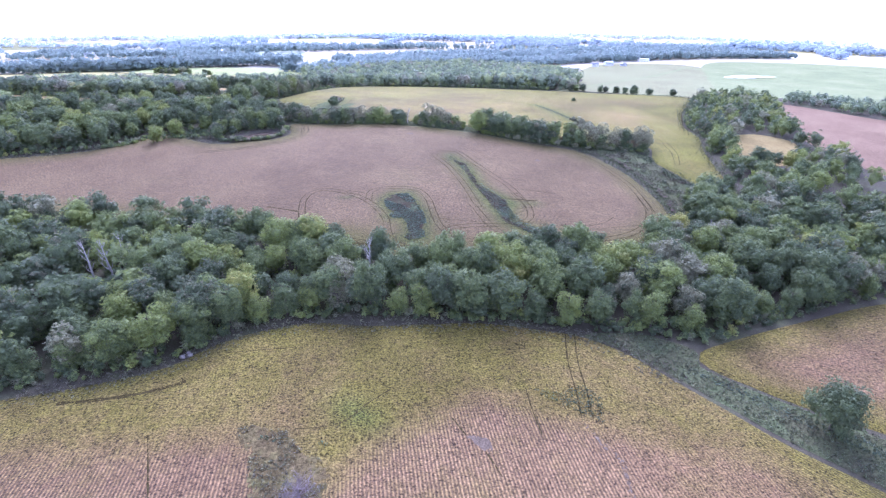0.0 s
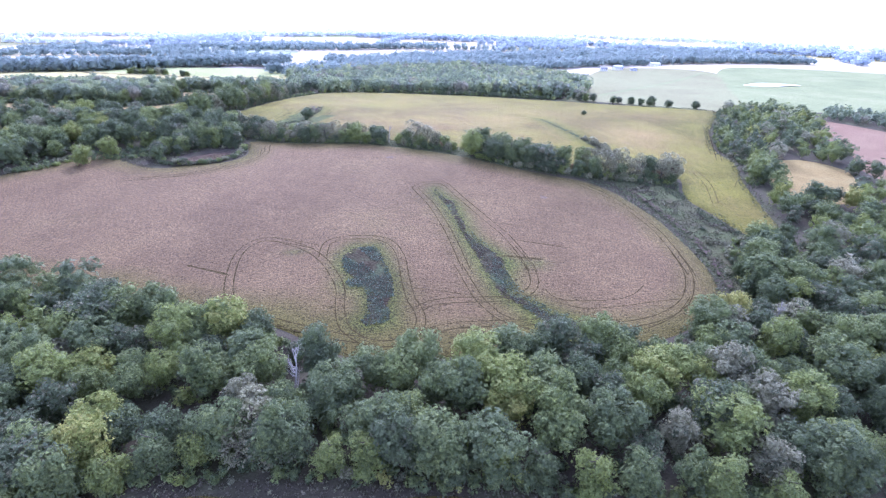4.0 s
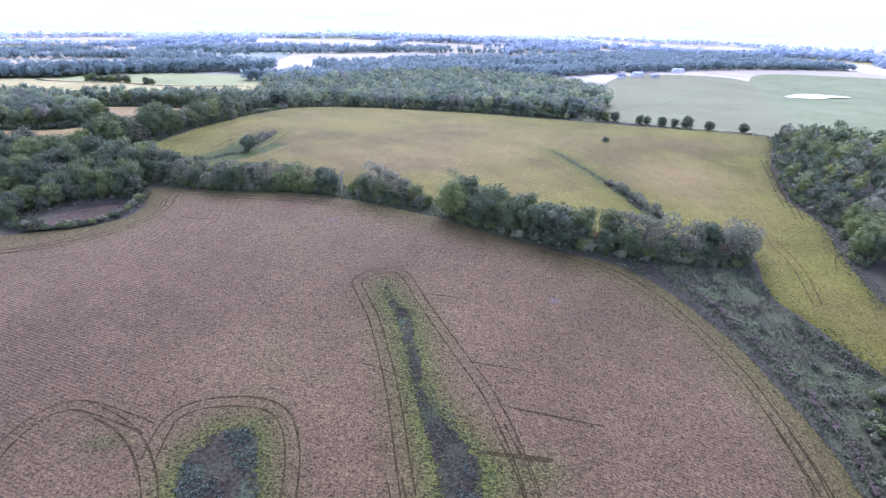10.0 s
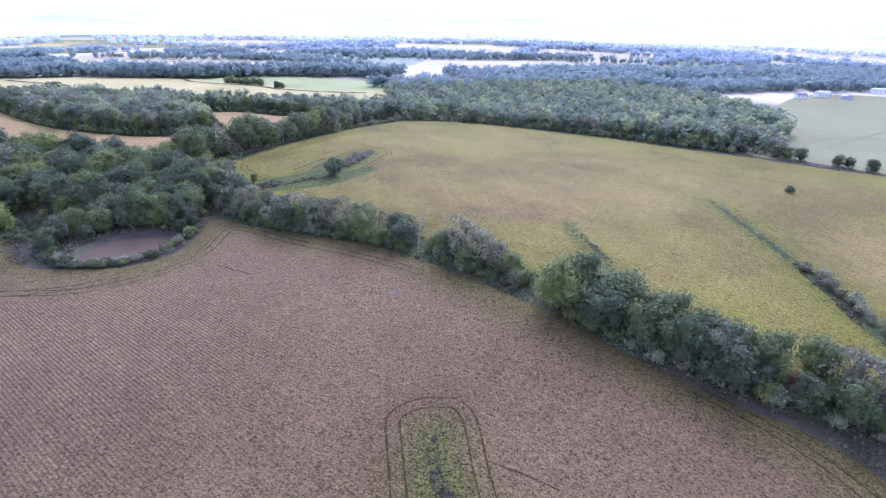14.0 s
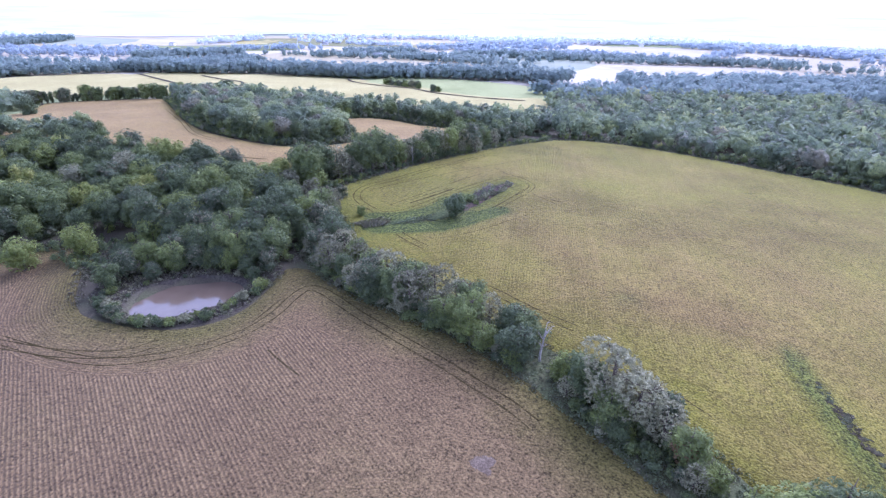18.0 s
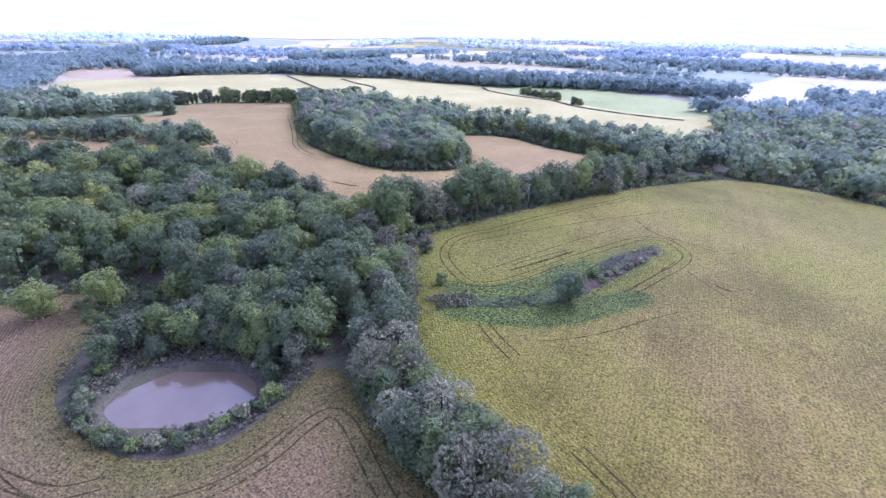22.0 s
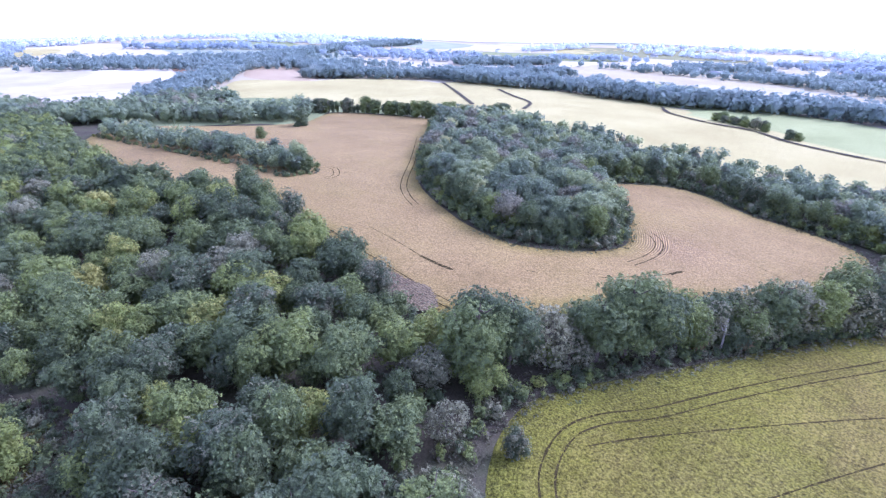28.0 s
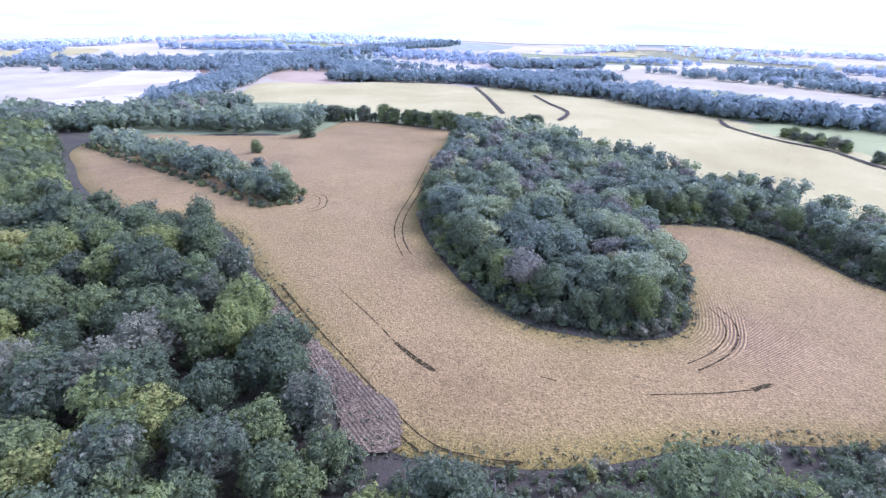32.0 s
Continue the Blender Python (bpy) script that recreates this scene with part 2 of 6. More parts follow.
CROP_WEEDS = [(-39, 89.5), (-35.5, 91), (-32, 89), (-28, 88.6), (-25.5, 85), (-21, 81.5), (-17.5, 77), (-18.5, 70), (-22, 66), (-27.5, 67), (-31.5, 71), (-33.5, 77), (-35, 83), (-38, 86)]
CROP_GREEN = [(27, 100), (34, 99), (40, 102), (43, 97), (41, 89), (37, 92), (33, 95)]
TRIANGLE = [(9.7, 85.9), (12.4, 85.6), (14.6, 84.6), (15, 81.7), (13.4, 81.3), (11.5, 83.4)]
HEADLAND = [(-219, 402.5), (-204, 404), (-190, 408), (-173, 412), (-161, 411.5), (-156.5, 416), (-156.5, 420.5), (-166, 422.8), (-173, 419.5), (-190, 413.5), (-204, 409), (-219, 406)]
POND_LEVEL = float(open_height(-97, 333)) - 0.9


SHORT_GULLY = [(45.4, 371), (47.4, 369.5), (48.2, 366), (50.8, 363), (51.6, 359), (54, 356.5), (55.2, 352.5), (54, 351), (52.2, 353.5), (50.4, 356), (48.8, 359.5), (47.2, 364), (45.4, 367.5)]


def height(x, y):
    """Ground level with the basin of the pond, for numbers or arrays."""
    x, y = np.asarray(x, float), np.asarray(y, float)
    z = open_height(x, y)
    if np.min(np.hypot(x + 97, y - 333)) > 60:
        return z
    w = np.clip(1 - away(POND, x, y) / 10, 0, 1)
    w = w * w * (3 - 2 * w)
    z = z * (1 - w) + (POND_LEVEL + 1.0) * w
    return np.where(inside(POND, x, y), POND_LEVEL + 1.0 + 0.1 * np.sin(x * 1.7) * np.cos(y * 1.4 + x) - np.minimum(away(POND, x, y) * 0.9, 2.2), z)


# ---- materials ----
def material(name, rough=0.9, spec=0.2):
    m = bpy.data.materials.new(name)
    m.use_nodes = True
    nt = m.node_tree
    b = nt.nodes["Principled BSDF"]
    b.inputs["Roughness"].default_value, b.inputs["Specular IOR Level"].default_value = rough, spec
    return m, nt, b


def node(nt, kind, **inputs):
    n = nt.nodes.new("ShaderNode" + kind)
    for k, v in inputs.items():
        n.inputs[k.replace("_", " ")].default_value = v
    return n


def noise_of(nt, scale, detail=4.0, rough=0.6):
    co = nt.nodes.new("ShaderNodeNewGeometry")
    n = node(nt, "TexNoise", Scale=scale, Detail=detail, Roughness=rough)
    nt.links.new(co.outputs["Position"], n.inputs["Vector"])
    return n.outputs["Fac"]


def attribute(nt, name):
    a = nt.nodes.new("ShaderNodeAttribute")
    a.attribute_name = name
    return a.outputs["Fac"]


def calc(nt, op, a, b, clamp=False):
    n = nt.nodes.new("ShaderNodeMath")
    n.operation, n.use_clamp = op, clamp
    for i, v in enumerate((a, b)):
        if isinstance(v, (int, float)):
            n.inputs[i].default_value = v
        else:
            nt.links.new(v, n.inputs[i])
    return n.outputs[0]


def ramp(nt, fac, stops):
    n = nt.nodes.new("ShaderNodeValToRGB")
    e = n.color_ramp.elements
    while len(e) < len(stops):
        e.new(0.5)
    for el, (at, col) in zip(e, stops):
        el.position, el.color = at, (*col, 1)
    nt.links.new(fac, n.inputs[0])
    return n.outputs[0]


def blend(nt, fac, a, b, mode="MIX"):
    n = nt.nodes.new("ShaderNodeMix")
    n.data_type, n.blend_type = "RGBA", mode
    for sock, v in ((n.inputs[0], fac), (n.inputs[6], a), (n.inputs[7], b)):
        if isinstance(v, (int, float)):
            sock.default_value = v
        elif isinstance(v, tuple):
            sock.default_value = (*v, 1)
        else:
            nt.links.new(v, sock)
    return n.outputs[2]


def relief(nt, b, height_out, strength, distance):
    n = node(nt, "Bump", Strength=strength, Distance=distance)
    nt.links.new(height_out, n.inputs["Height"])
    nt.links.new(n.outputs[0], b.inputs["Normal"])


def crop_material(name, ripe, green, soil, row=0.76, row_depth=0.85, streaks=0.35, mottle=1.0, crisp=1.0):
    """Soybeans: ripe where 'ripe' is 1, still leafy where it is 0; rows follow 'rows', on the headland 'round', stronger where 'open' is high."""
    m, nt, b = material(name, 0.85, 0.06)
    patch, mid, fine, speck = noise_of(nt, 0.03, 5, 0.6), noise_of(nt, 0.3, 5, 0.7), noise_of(nt, 1.1, 4, 0.75), noise_of(nt, 2.4, 3, 0.6)
    f = calc(nt, "ADD", attribute(nt, "ripe"), calc(nt, "MULTIPLY", calc(nt, "SUBTRACT", patch, 0.5), 1.4 * mottle))
    f = calc(nt, "ADD", f, calc(nt, "MULTIPLY", calc(nt, "SUBTRACT", mid, 0.5), 1.0 * mottle), True)
    turned = calc(nt, "GREATER_THAN", attribute(nt, "head"), 0.5)
    line = calc(nt, "ADD", calc(nt, "MULTIPLY", attribute(nt, "round"), turned), calc(nt, "MULTIPLY", attribute(nt, "rows"), calc(nt, "SUBTRACT", 1.0, turned)))
    pack = nt.nodes.new("ShaderNodeCombineXYZ")
    nt.links.new(line, pack.inputs[0])
    strip = node(nt, "TexNoise", Scale=0.22, Detail=3.0, Roughness=0.6)
    nt.links.new(pack.outputs[0], strip.inputs["Vector"])
    f = calc(nt, "ADD", f, calc(nt, "MULTIPLY", calc(nt, "SUBTRACT", strip.outputs["Fac"], 0.5), streaks), True)
    drill = node(nt, "TexNoise", Scale=0.5, Detail=3.0, Roughness=0.65)
    drill.noise_dimensions = "4D"
    geo = nt.nodes.new("ShaderNodeNewGeometry")
    nt.links.new(geo.outputs["Position"], drill.inputs["Vector"])
    nt.links.new(calc(nt, "MULTIPLY", line, 5.0), drill.inputs["W"])
    grain = calc(nt, "ADD", calc(nt, "MULTIPLY", fine, 0.36), calc(nt, "MULTIPLY", speck, 0.5))
    grain = calc(nt, "ADD", grain, calc(nt, "MULTIPLY", drill.outputs["Fac"], 0.14))
    leafy = ramp(nt, grain, [(0.39, tuple(c * (1 - 0.74 * crisp) for c in green)), (0.48, tuple(c * (1 - 0.14 * crisp) for c in green)), (0.62, tuple(c * (1 + 0.75 * crisp) for c in green))])
    dry = ramp(nt, grain, [(0.39, tuple(c * (1 - 0.68 * crisp) for c in ripe)), (0.48, tuple(c * (1 - 0.12 * crisp) for c in ripe)), (0.62, tuple(c * (1 + 0.65 * crisp) for c in ripe))])
    col = blend(nt, f, leafy, dry)
    rich = calc(nt, "ADD", attribute(nt, "lush"), calc(nt, "MULTIPLY", calc(nt, "SUBTRACT", mid, 0.5), 1.2), True)
    rich = calc(nt, "MULTIPLY", rich, attribute(nt, "lush"), True)
    col = blend(nt, rich, col, ramp(nt, grain, [(0.42, (0.012, 0.017, 0.006)), (0.50, (0.059, 0.073, 0.014)), (0.58, (0.140, 0.156, 0.030))]))
    wave = calc(nt, "SINE", calc(nt, "MULTIPLY", line, 2 * math.pi / row), 0)
    lift = calc(nt, "MULTIPLY_ADD", wave, 0.5)
    lift.node.inputs[2].default_value = 0.5
    tone = calc(nt, "ADD", calc(nt, "MULTIPLY", strip.outputs["Fac"], 0.12), calc(nt, "MULTIPLY", noise_of(nt, 0.02, 5, 0.65), 0.88))
    col = blend(nt, 0.8 * mottle, col, ramp(nt, tone, [(0.38, (0.68, 0.66, 0.66)), (0.5, (1.0, 1.0, 1.0)), (0.62, (1.22, 1.25, 1.22))]), "MULTIPLY")
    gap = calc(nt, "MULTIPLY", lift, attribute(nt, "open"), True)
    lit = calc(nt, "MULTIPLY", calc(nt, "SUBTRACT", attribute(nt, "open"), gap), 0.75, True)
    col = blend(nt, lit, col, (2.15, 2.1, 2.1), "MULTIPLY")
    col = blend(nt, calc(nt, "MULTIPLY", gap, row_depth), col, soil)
    nt.links.new(col, b.inputs["Base Color"])
    b.inputs["Sheen Weight"].default_value, b.inputs["Sheen Roughness"].default_value = 0.03, 0.5
    relief(nt, b, calc(nt, "SUBTRACT", calc(nt, "ADD", grain, calc(nt, "MULTIPLY", mid, 0.8)), calc(nt, "MULTIPLY", gap, 0.5)), 1.0, 0.5)
    return m


def ground_material(name, a, c, d, scale=0.12, sheen=0.0, fine_scale=3.0, rough_look=0.6):
    m, nt, b = material(name, 1.0, 0.02)
    big, fine = noise_of(nt, scale, 6, 0.65), noise_of(nt, fine_scale, 4, 0.7)
    col = ramp(nt, big, [(0.3, a), (0.5, c), (0.7, d)])
    col = blend(nt, rough_look, col, ramp(nt, fine, [(0.32, (0.25, 0.25, 0.25)), (0.68, (1.5, 1.5, 1.5))]), "MULTIPLY")
    nt.links.new(col, b.inputs["Base Color"])
    b.inputs["Sheen Weight"].default_value = sheen
    relief(nt, b, fine, 0.8, 0.3)
    return m


def cut_out(nt, shader, chance, scale, keep):
    """Lets a surface be ragged: only where the noise is below keep is there anything."""
    n = node(nt, "TexNoise", Scale=scale, Detail=2.0, Roughness=0.6)
    geo = nt.nodes.new("ShaderNodeNewGeometry")
    nt.links.new(geo.outputs["Position"], n.inputs["Vector"])
    hole = calc(nt, "GREATER_THAN", n.outputs["Fac"], keep)
    clear = nt.nodes.new("ShaderNodeBsdfTransparent")
    mix = nt.nodes.new("ShaderNodeMixShader")
    nt.links.new(calc(nt, "MULTIPLY", hole, chance), mix.inputs[0])
    nt.links.new(shader, mix.inputs[1])
    nt.links.new(clear.outputs[0], mix.inputs[2])
    nt.links.new(mix.outputs[0], nt.nodes["Material Output"].inputs[0])
    return n.outputs["Fac"]


def leaf_material(name, stops, own=0.0, through=0.28, gloss=0.16, keep=0.53, ragged=3.2, sheen=0.015, deep=0.62):
    """Foliage: colour from each tree's 'tint', each leaf clump's own chance and, for single trees, the object's chance; clumps have ragged rims."""
    m, nt, b = material(name, 0.6, gloss)
    geo = nt.nodes.new("ShaderNodeNewGeometry")
    f = calc(nt, "ADD", attribute(nt, "tint"), calc(nt, "MULTIPLY", calc(nt, "SUBTRACT", geo.outputs["Random Per Island"], 0.5), 0.22))
    if own:
        ob = nt.nodes.new("ShaderNodeObjectInfo")
        f = calc(nt, "ADD", f, calc(nt, "MULTIPLY", calc(nt, "SUBTRACT", ob.outputs["Random"], 0.5), own))
    f = calc(nt, "ADD", f, calc(nt, "MULTIPLY", calc(nt, "SUBTRACT", noise_of(nt, 0.45, 2), 0.5), 0.35), True)
    grain = noise_of(nt, 2.6, 3, 0.7)
    col = blend(nt, 0.75, ramp(nt, f, stops), ramp(nt, grain, [(0.32, (deep, deep, deep * 1.08)), (0.5, (0.95, 0.95, 0.95)), (0.68, (2.2 - deep, 2.2 - deep, 2.05 - deep))]), "MULTIPLY")
    nt.links.new(col, b.inputs["Base Color"])
    b.inputs["Sheen Weight"].default_value, b.inputs["Sheen Tint"].default_value = sheen, (0.92, 0.94, 1.0, 1)
    t = nt.nodes.new("ShaderNodeBsdfTranslucent")
    nt.links.new(col, t.inputs[0])
    mix = nt.nodes.new("ShaderNodeMixShader")
    mix.inputs[0].default_value = through
    nt.links.new(b.outputs[0], mix.inputs[1])
    nt.links.new(t.outputs[0], mix.inputs[2])
    relief(nt, b, grain, 0.9, 0.6)
    cut_out(nt, mix.outputs[0], 1.0, ragged, keep)
    return m


def ragged_rim(m, reach=2.0):
    """A bed whose rim frays into the crop; 'rim' is the distance from its edge."""
    nt = m.node_tree
    edge = calc(nt, "ADD", calc(nt, "MULTIPLY", attribute(nt, "rim"), 0.5 / reach), calc(nt, "MULTIPLY", noise_of(nt, 0.7, 4, 0.7), 1.6))
    clear = nt.nodes.new("ShaderNodeBsdfTransparent")
    mix = nt.nodes.new("ShaderNodeMixShader")
    nt.links.new(calc(nt, "LESS_THAN", edge, 0.85), mix.inputs[0])
    nt.links.new(nt.nodes["Principled BSDF"].outputs[0], mix.inputs[1])
    nt.links.new(clear.outputs[0], mix.inputs[2])
    nt.links.new(mix.outputs[0], nt.nodes["Material Output"].inputs[0])
    return m


def plain(name, col, rough=0.7, spec=0.3, metal=0.0, grain=3.0):
    m, nt, b = material(name, rough, spec)
    b.inputs["Metallic"].default_value = metal
    c = ramp(nt, noise_of(nt, grain, 5), [(0.3, tuple(v * 0.72 for v in col)), (0.7, tuple(min(1, v * 1.2) for v in col))])
    nt.links.new(c, b.inputs["Base Color"])
    return m


GREENS = [(0.0, (0.275, 0.270, 0.165)), (0.09, (0.215, 0.212, 0.130)), (0.16, (0.100, 0.123, 0.071)), (0.36, (0.134, 0.166, 0.078)), (0.58, (0.194, 0.232, 0.084)), (0.8, (0.250, 0.286, 0.077)),
          (1.0, (0.35, 0.335, 0.10))]
# forest greens with distance haze mixed into the leaf colour
HAZED_GREENS = [(0.0, (0.30, 0.280, 0.190)), (0.1, (0.19, 0.192, 0.140)), (0.2, (0.150, 0.190, 0.125)), (0.5, (0.240, 0.288, 0.160)), (0.8, (0.365, 0.405, 0.180)), (1.0, (0.44, 0.42, 0.20))]
GREYS = [(0.0, (0.190, 0.188, 0.116)), (0.4, (0.268, 0.264, 0.158)), (0.7, (0.345, 0.335, 0.198)), (1.0, (0.272, 0.297, 0.130))]
M_leaf = leaf_material("woodland_leaves", GREENS, deep=0.62)
M_far = leaf_material("haze_tinted_leaves", HAZED_GREENS, gloss=0.4, keep=0.56, ragged=1.6, through=0.4, deep=0.55)
# three leaf tones, paler and bluer with distance, painted in place of haze
M_blue_haze = leaf_material("haze_dulled_leaves", [(0.0, (0.23, 0.29, 0.28)), (0.5, (0.28, 0.345, 0.32)), (1.0, (0.36, 0.40, 0.35))], gloss=0.2, keep=0.58, ragged=1.0, through=0.5, deep=0.7)
M_haze = leaf_material("haze_paled_leaves", [(0.0, (0.37, 0.44, 0.51)), (0.5, (0.42, 0.485, 0.54)), (1.0, (0.49, 0.54, 0.55))], gloss=0.2, keep=0.6, ragged=0.6, through=0.5, deep=0.85)
M_pale_haze = leaf_material("haze_whitened_leaves", [(0.0, (0.68, 0.73, 0.79)), (1.0, (0.75, 0.79, 0.82))], gloss=0.2, keep=0.6, ragged=0.6, through=0.5, deep=0.9)
M_leaf_own = leaf_material("tree_leaves", GREENS, 0.6, deep=0.62)
M_pale = leaf_material("half_bare_twigs_and_leaves", GREYS, 0.6, 0.2, keep=0.53, ragged=4.5)
M_bark = plain("bark", (0.13, 0.105, 0.085), 0.95, 0.1, grain=4)
M_dead = plain("bleached_dead_wood", (0.36, 0.33, 0.30), 0.9, 0.1, grain=4)
M_hill = crop_material("ripe_soybeans", (0.141, 0.094, 0.045), (0.095, 0.079, 0.022), (0.062, 0.038, 0.030), row=0.76, row_depth=0.92, mottle=0.7, crisp=1.0)
M_yellow = crop_material("turning_soybeans", (0.200, 0.141, 0.044), (0.146, 0.129, 0.018), (0.050, 0.042, 0.022), row=0.76, row_depth=0.35, streaks=0.6, mottle=0.95, crisp=0.85)
M_tan = crop_material("tan_soybeans", (0.276, 0.188, 0.074), (0.202, 0.157, 0.034), (0.090, 0.055, 0.047), row=0.76, mottle=0.6, crisp=0.7)
M_front = crop_material("ripe_and_yellow_soybeans", (0.176, 0.108, 0.052), (0.123, 0.099, 0.020), (0.049, 0.034, 0.031), row=0.76, crisp=1.2)
M_soil = ground_material("trodden_soil", (0.042, 0.033, 0.014), (0.060, 0.047, 0.020), (0.085, 0.066, 0.03), 0.4)
nt = M_soil.node_tree
cut_out(nt, nt.nodes["Principled BSDF"].outputs[0], 0.85, 1.9, 0.58)
M_head = ragged_rim(crop_material("thin_headland_rows", (0.158, 0.118, 0.070), (0.13, 0.105, 0.045), (0.075, 0.056, 0.040)), 1.5)
M_weedbed = ragged_rim(ground_material("weedy_bed", (0.058, 0.054, 0.029), (0.074, 0.085, 0.040), (0.089, 0.110, 0.050), 0.15, fine_scale=1.2, rough_look=0.9), 3.0)
M_pale_soil = ragged_rim(ground_material("pale_washed_soil", (0.124, 0.093, 0.067), (0.167, 0.126, 0.090), (0.211, 0.162, 0.116), 0.5), 1.0)
M_damp = ragged_rim(ground_material("damp_dark_soil", (0.049, 0.035, 0.026), (0.065, 0.057, 0.035), (0.076, 0.099, 0.052), 0.16, fine_scale=1.2, rough_look=0.9), 4.0)
M_ground, nt, b = material("rough_grass_and_far_fields", 0.95, 0.1)
big, fine = noise_of(nt, 0.06, 6, 0.65), noise_of(nt, 2.5, 4, 0.7)
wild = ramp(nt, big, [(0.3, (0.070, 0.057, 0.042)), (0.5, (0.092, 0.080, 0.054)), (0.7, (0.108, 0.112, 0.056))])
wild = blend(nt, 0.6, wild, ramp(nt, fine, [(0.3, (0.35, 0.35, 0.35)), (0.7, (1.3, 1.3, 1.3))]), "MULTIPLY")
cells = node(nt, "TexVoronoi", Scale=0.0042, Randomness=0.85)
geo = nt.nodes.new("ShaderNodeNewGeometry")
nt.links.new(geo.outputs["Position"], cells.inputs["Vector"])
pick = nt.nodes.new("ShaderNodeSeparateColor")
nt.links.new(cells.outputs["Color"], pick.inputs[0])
# far field colours lightened so that the base colour carries the haze
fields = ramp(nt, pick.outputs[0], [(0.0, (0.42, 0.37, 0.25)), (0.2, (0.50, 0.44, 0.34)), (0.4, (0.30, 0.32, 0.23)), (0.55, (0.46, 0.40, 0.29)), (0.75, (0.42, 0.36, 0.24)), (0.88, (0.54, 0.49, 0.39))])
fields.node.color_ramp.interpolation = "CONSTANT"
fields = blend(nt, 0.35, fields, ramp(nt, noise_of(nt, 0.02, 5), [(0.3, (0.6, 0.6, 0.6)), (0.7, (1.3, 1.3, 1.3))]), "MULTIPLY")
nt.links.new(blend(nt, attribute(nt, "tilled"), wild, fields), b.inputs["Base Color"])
relief(nt, b, fine, 0.6, 0.3)
M_brush = ground_material("dead_brush_and_weeds", (0.055, 0.044, 0.040), (0.085, 0.074, 0.056), (0.115, 0.112, 0.065), 0.12, fine_scale=1.6)
M_weed = leaf_material("green_weeds", [(0.0, (0.055, 0.065, 0.040)), (0.5, (0.082, 0.108, 0.056)), (0.8, (0.120, 0.150, 0.068)), (1.0, (0.190, 0.205, 0.115))], 0, 0.1, sheen=0.05)
M_teal = leaf_material("blue_green_marsh_grass", [(0.0, (0.075, 0.095, 0.068)), (0.5, (0.112, 0.152, 0.104)), (1.0, (0.178, 0.218, 0.145))], 0, 0.1, sheen=0.05)
M_grass = leaf_material("rough_green_grass", [(0.0, (0.095, 0.084, 0.058)), (0.4, (0.118, 0.126, 0.066)), (0.7, (0.138, 0.164, 0.074)), (1.0, (0.225, 0.22, 0.112))], 0, 0.1, sheen=0.05, deep=0.5)
M_meadow = ground_material("rough_waterway_grass", (0.082, 0.070, 0.045), (0.102, 0.104, 0.054), (0.116, 0.138, 0.064), 0.10, fine_scale=1.6)
M_purple = ragged_rim(ground_material("purplish_bare_soil", (0.075, 0.054, 0.044), (0.098, 0.072, 0.058), (0.120, 0.092, 0.070), 0.3, fine_scale=1.4, rough_look=0.8), 1.5)
M_violet = leaf_material("violet_grey_twigs", [(0.0, (0.184, 0.160, 0.152)), (1.0, (0.294, 0.267, 0.248))], 0, 0.1, keep=0.44, ragged=5.0, sheen=0.0)
M_brown_bed = ragged_rim(ground_material("brown_weed_bed", (0.095, 0.070, 0.036), (0.125, 0.095, 0.045), (0.14, 0.12, 0.05), 0.3, fine_scale=1.4, rough_look=0.9), 5.0)
M_rust = leaf_material("rust_brown_leaves", [(0.0, (0.24, 0.15, 0.09)), (0.5, (0.31, 0.19, 0.105)), (1.0, (0.38, 0.27, 0.13))], 0.4, 0.15)
M_twigs = plain("grey_violet_twigs", (0.21, 0.165, 0.165), 0.9, 0.1, grain=4)
M_dryweed = leaf_material("dry_weeds", [(0.0, (0.095, 0.080, 0.058)), (0.4, (0.150, 0.132, 0.090)), (0.7, (0.165, 0.165, 0.090)), (1.0, (0.255, 0.235, 0.135))], 0, 0.1, sheen=0.03)
M_pasture_brown = ground_material("dry_pasture", (0.22, 0.205, 0.11), (0.26, 0.25, 0.13), (0.27, 0.275, 0.14), 0.02)
M_pasture_green = ground_material("green_pasture", (0.21, 0.23, 0.115), (0.25, 0.27, 0.13), (0.29, 0.30, 0.155), 0.02)
M_red = ground_material("red_brown_stubble", (0.21, 0.138, 0.09), (0.26, 0.172, 0.112), (0.29, 0.205, 0.13), 0.03)
M_dry_glade = ground_material("dry_glade_grass", (0.24, 0.18, 0.08), (0.30, 0.225, 0.095), (0.33, 0.265, 0.12), 0.05)
M_straw = ground_material("straw_stubble", (0.38, 0.32, 0.20), (0.44, 0.38, 0.24), (0.50, 0.44, 0.29), 0.01)
M_tanstubble = ground_material("tan_stubble", (0.36, 0.27, 0.17), (0.42, 0.32, 0.20), (0.47, 0.37, 0.24), 0.01)
M_farcrop = ground_material("far_yellow_crop", (0.385, 0.325, 0.140), (0.445, 0.382, 0.168), (0.50, 0.43, 0.20), 0.015)
M_greencrop = ground_material("pale_green_crop", (0.30, 0.315, 0.135), (0.36, 0.37, 0.165), (0.42, 0.42, 0.20), 0.012)
M_wall = plain("white_siding", (0.75, 0.74, 0.71), 0.6)
M_roof = plain("grey_roofing", (0.22, 0.22, 0.24), 0.6)
M_bluewall = plain("grey_steel_siding", (0.45, 0.47, 0.5), 0.5)
M_stone = plain("pale_field_stone", (0.26, 0.225, 0.20), 0.85, grain=6)

M_water, nt, b = material("muddy_pond_water", 0.03, 0.85)
nt.links.new(ramp(nt, noise_of(nt, 0.12, 3), [(0.3, (0.120, 0.086, 0.060)), (0.7, (0.150, 0.111, 0.079))]), b.inputs["Base Color"])
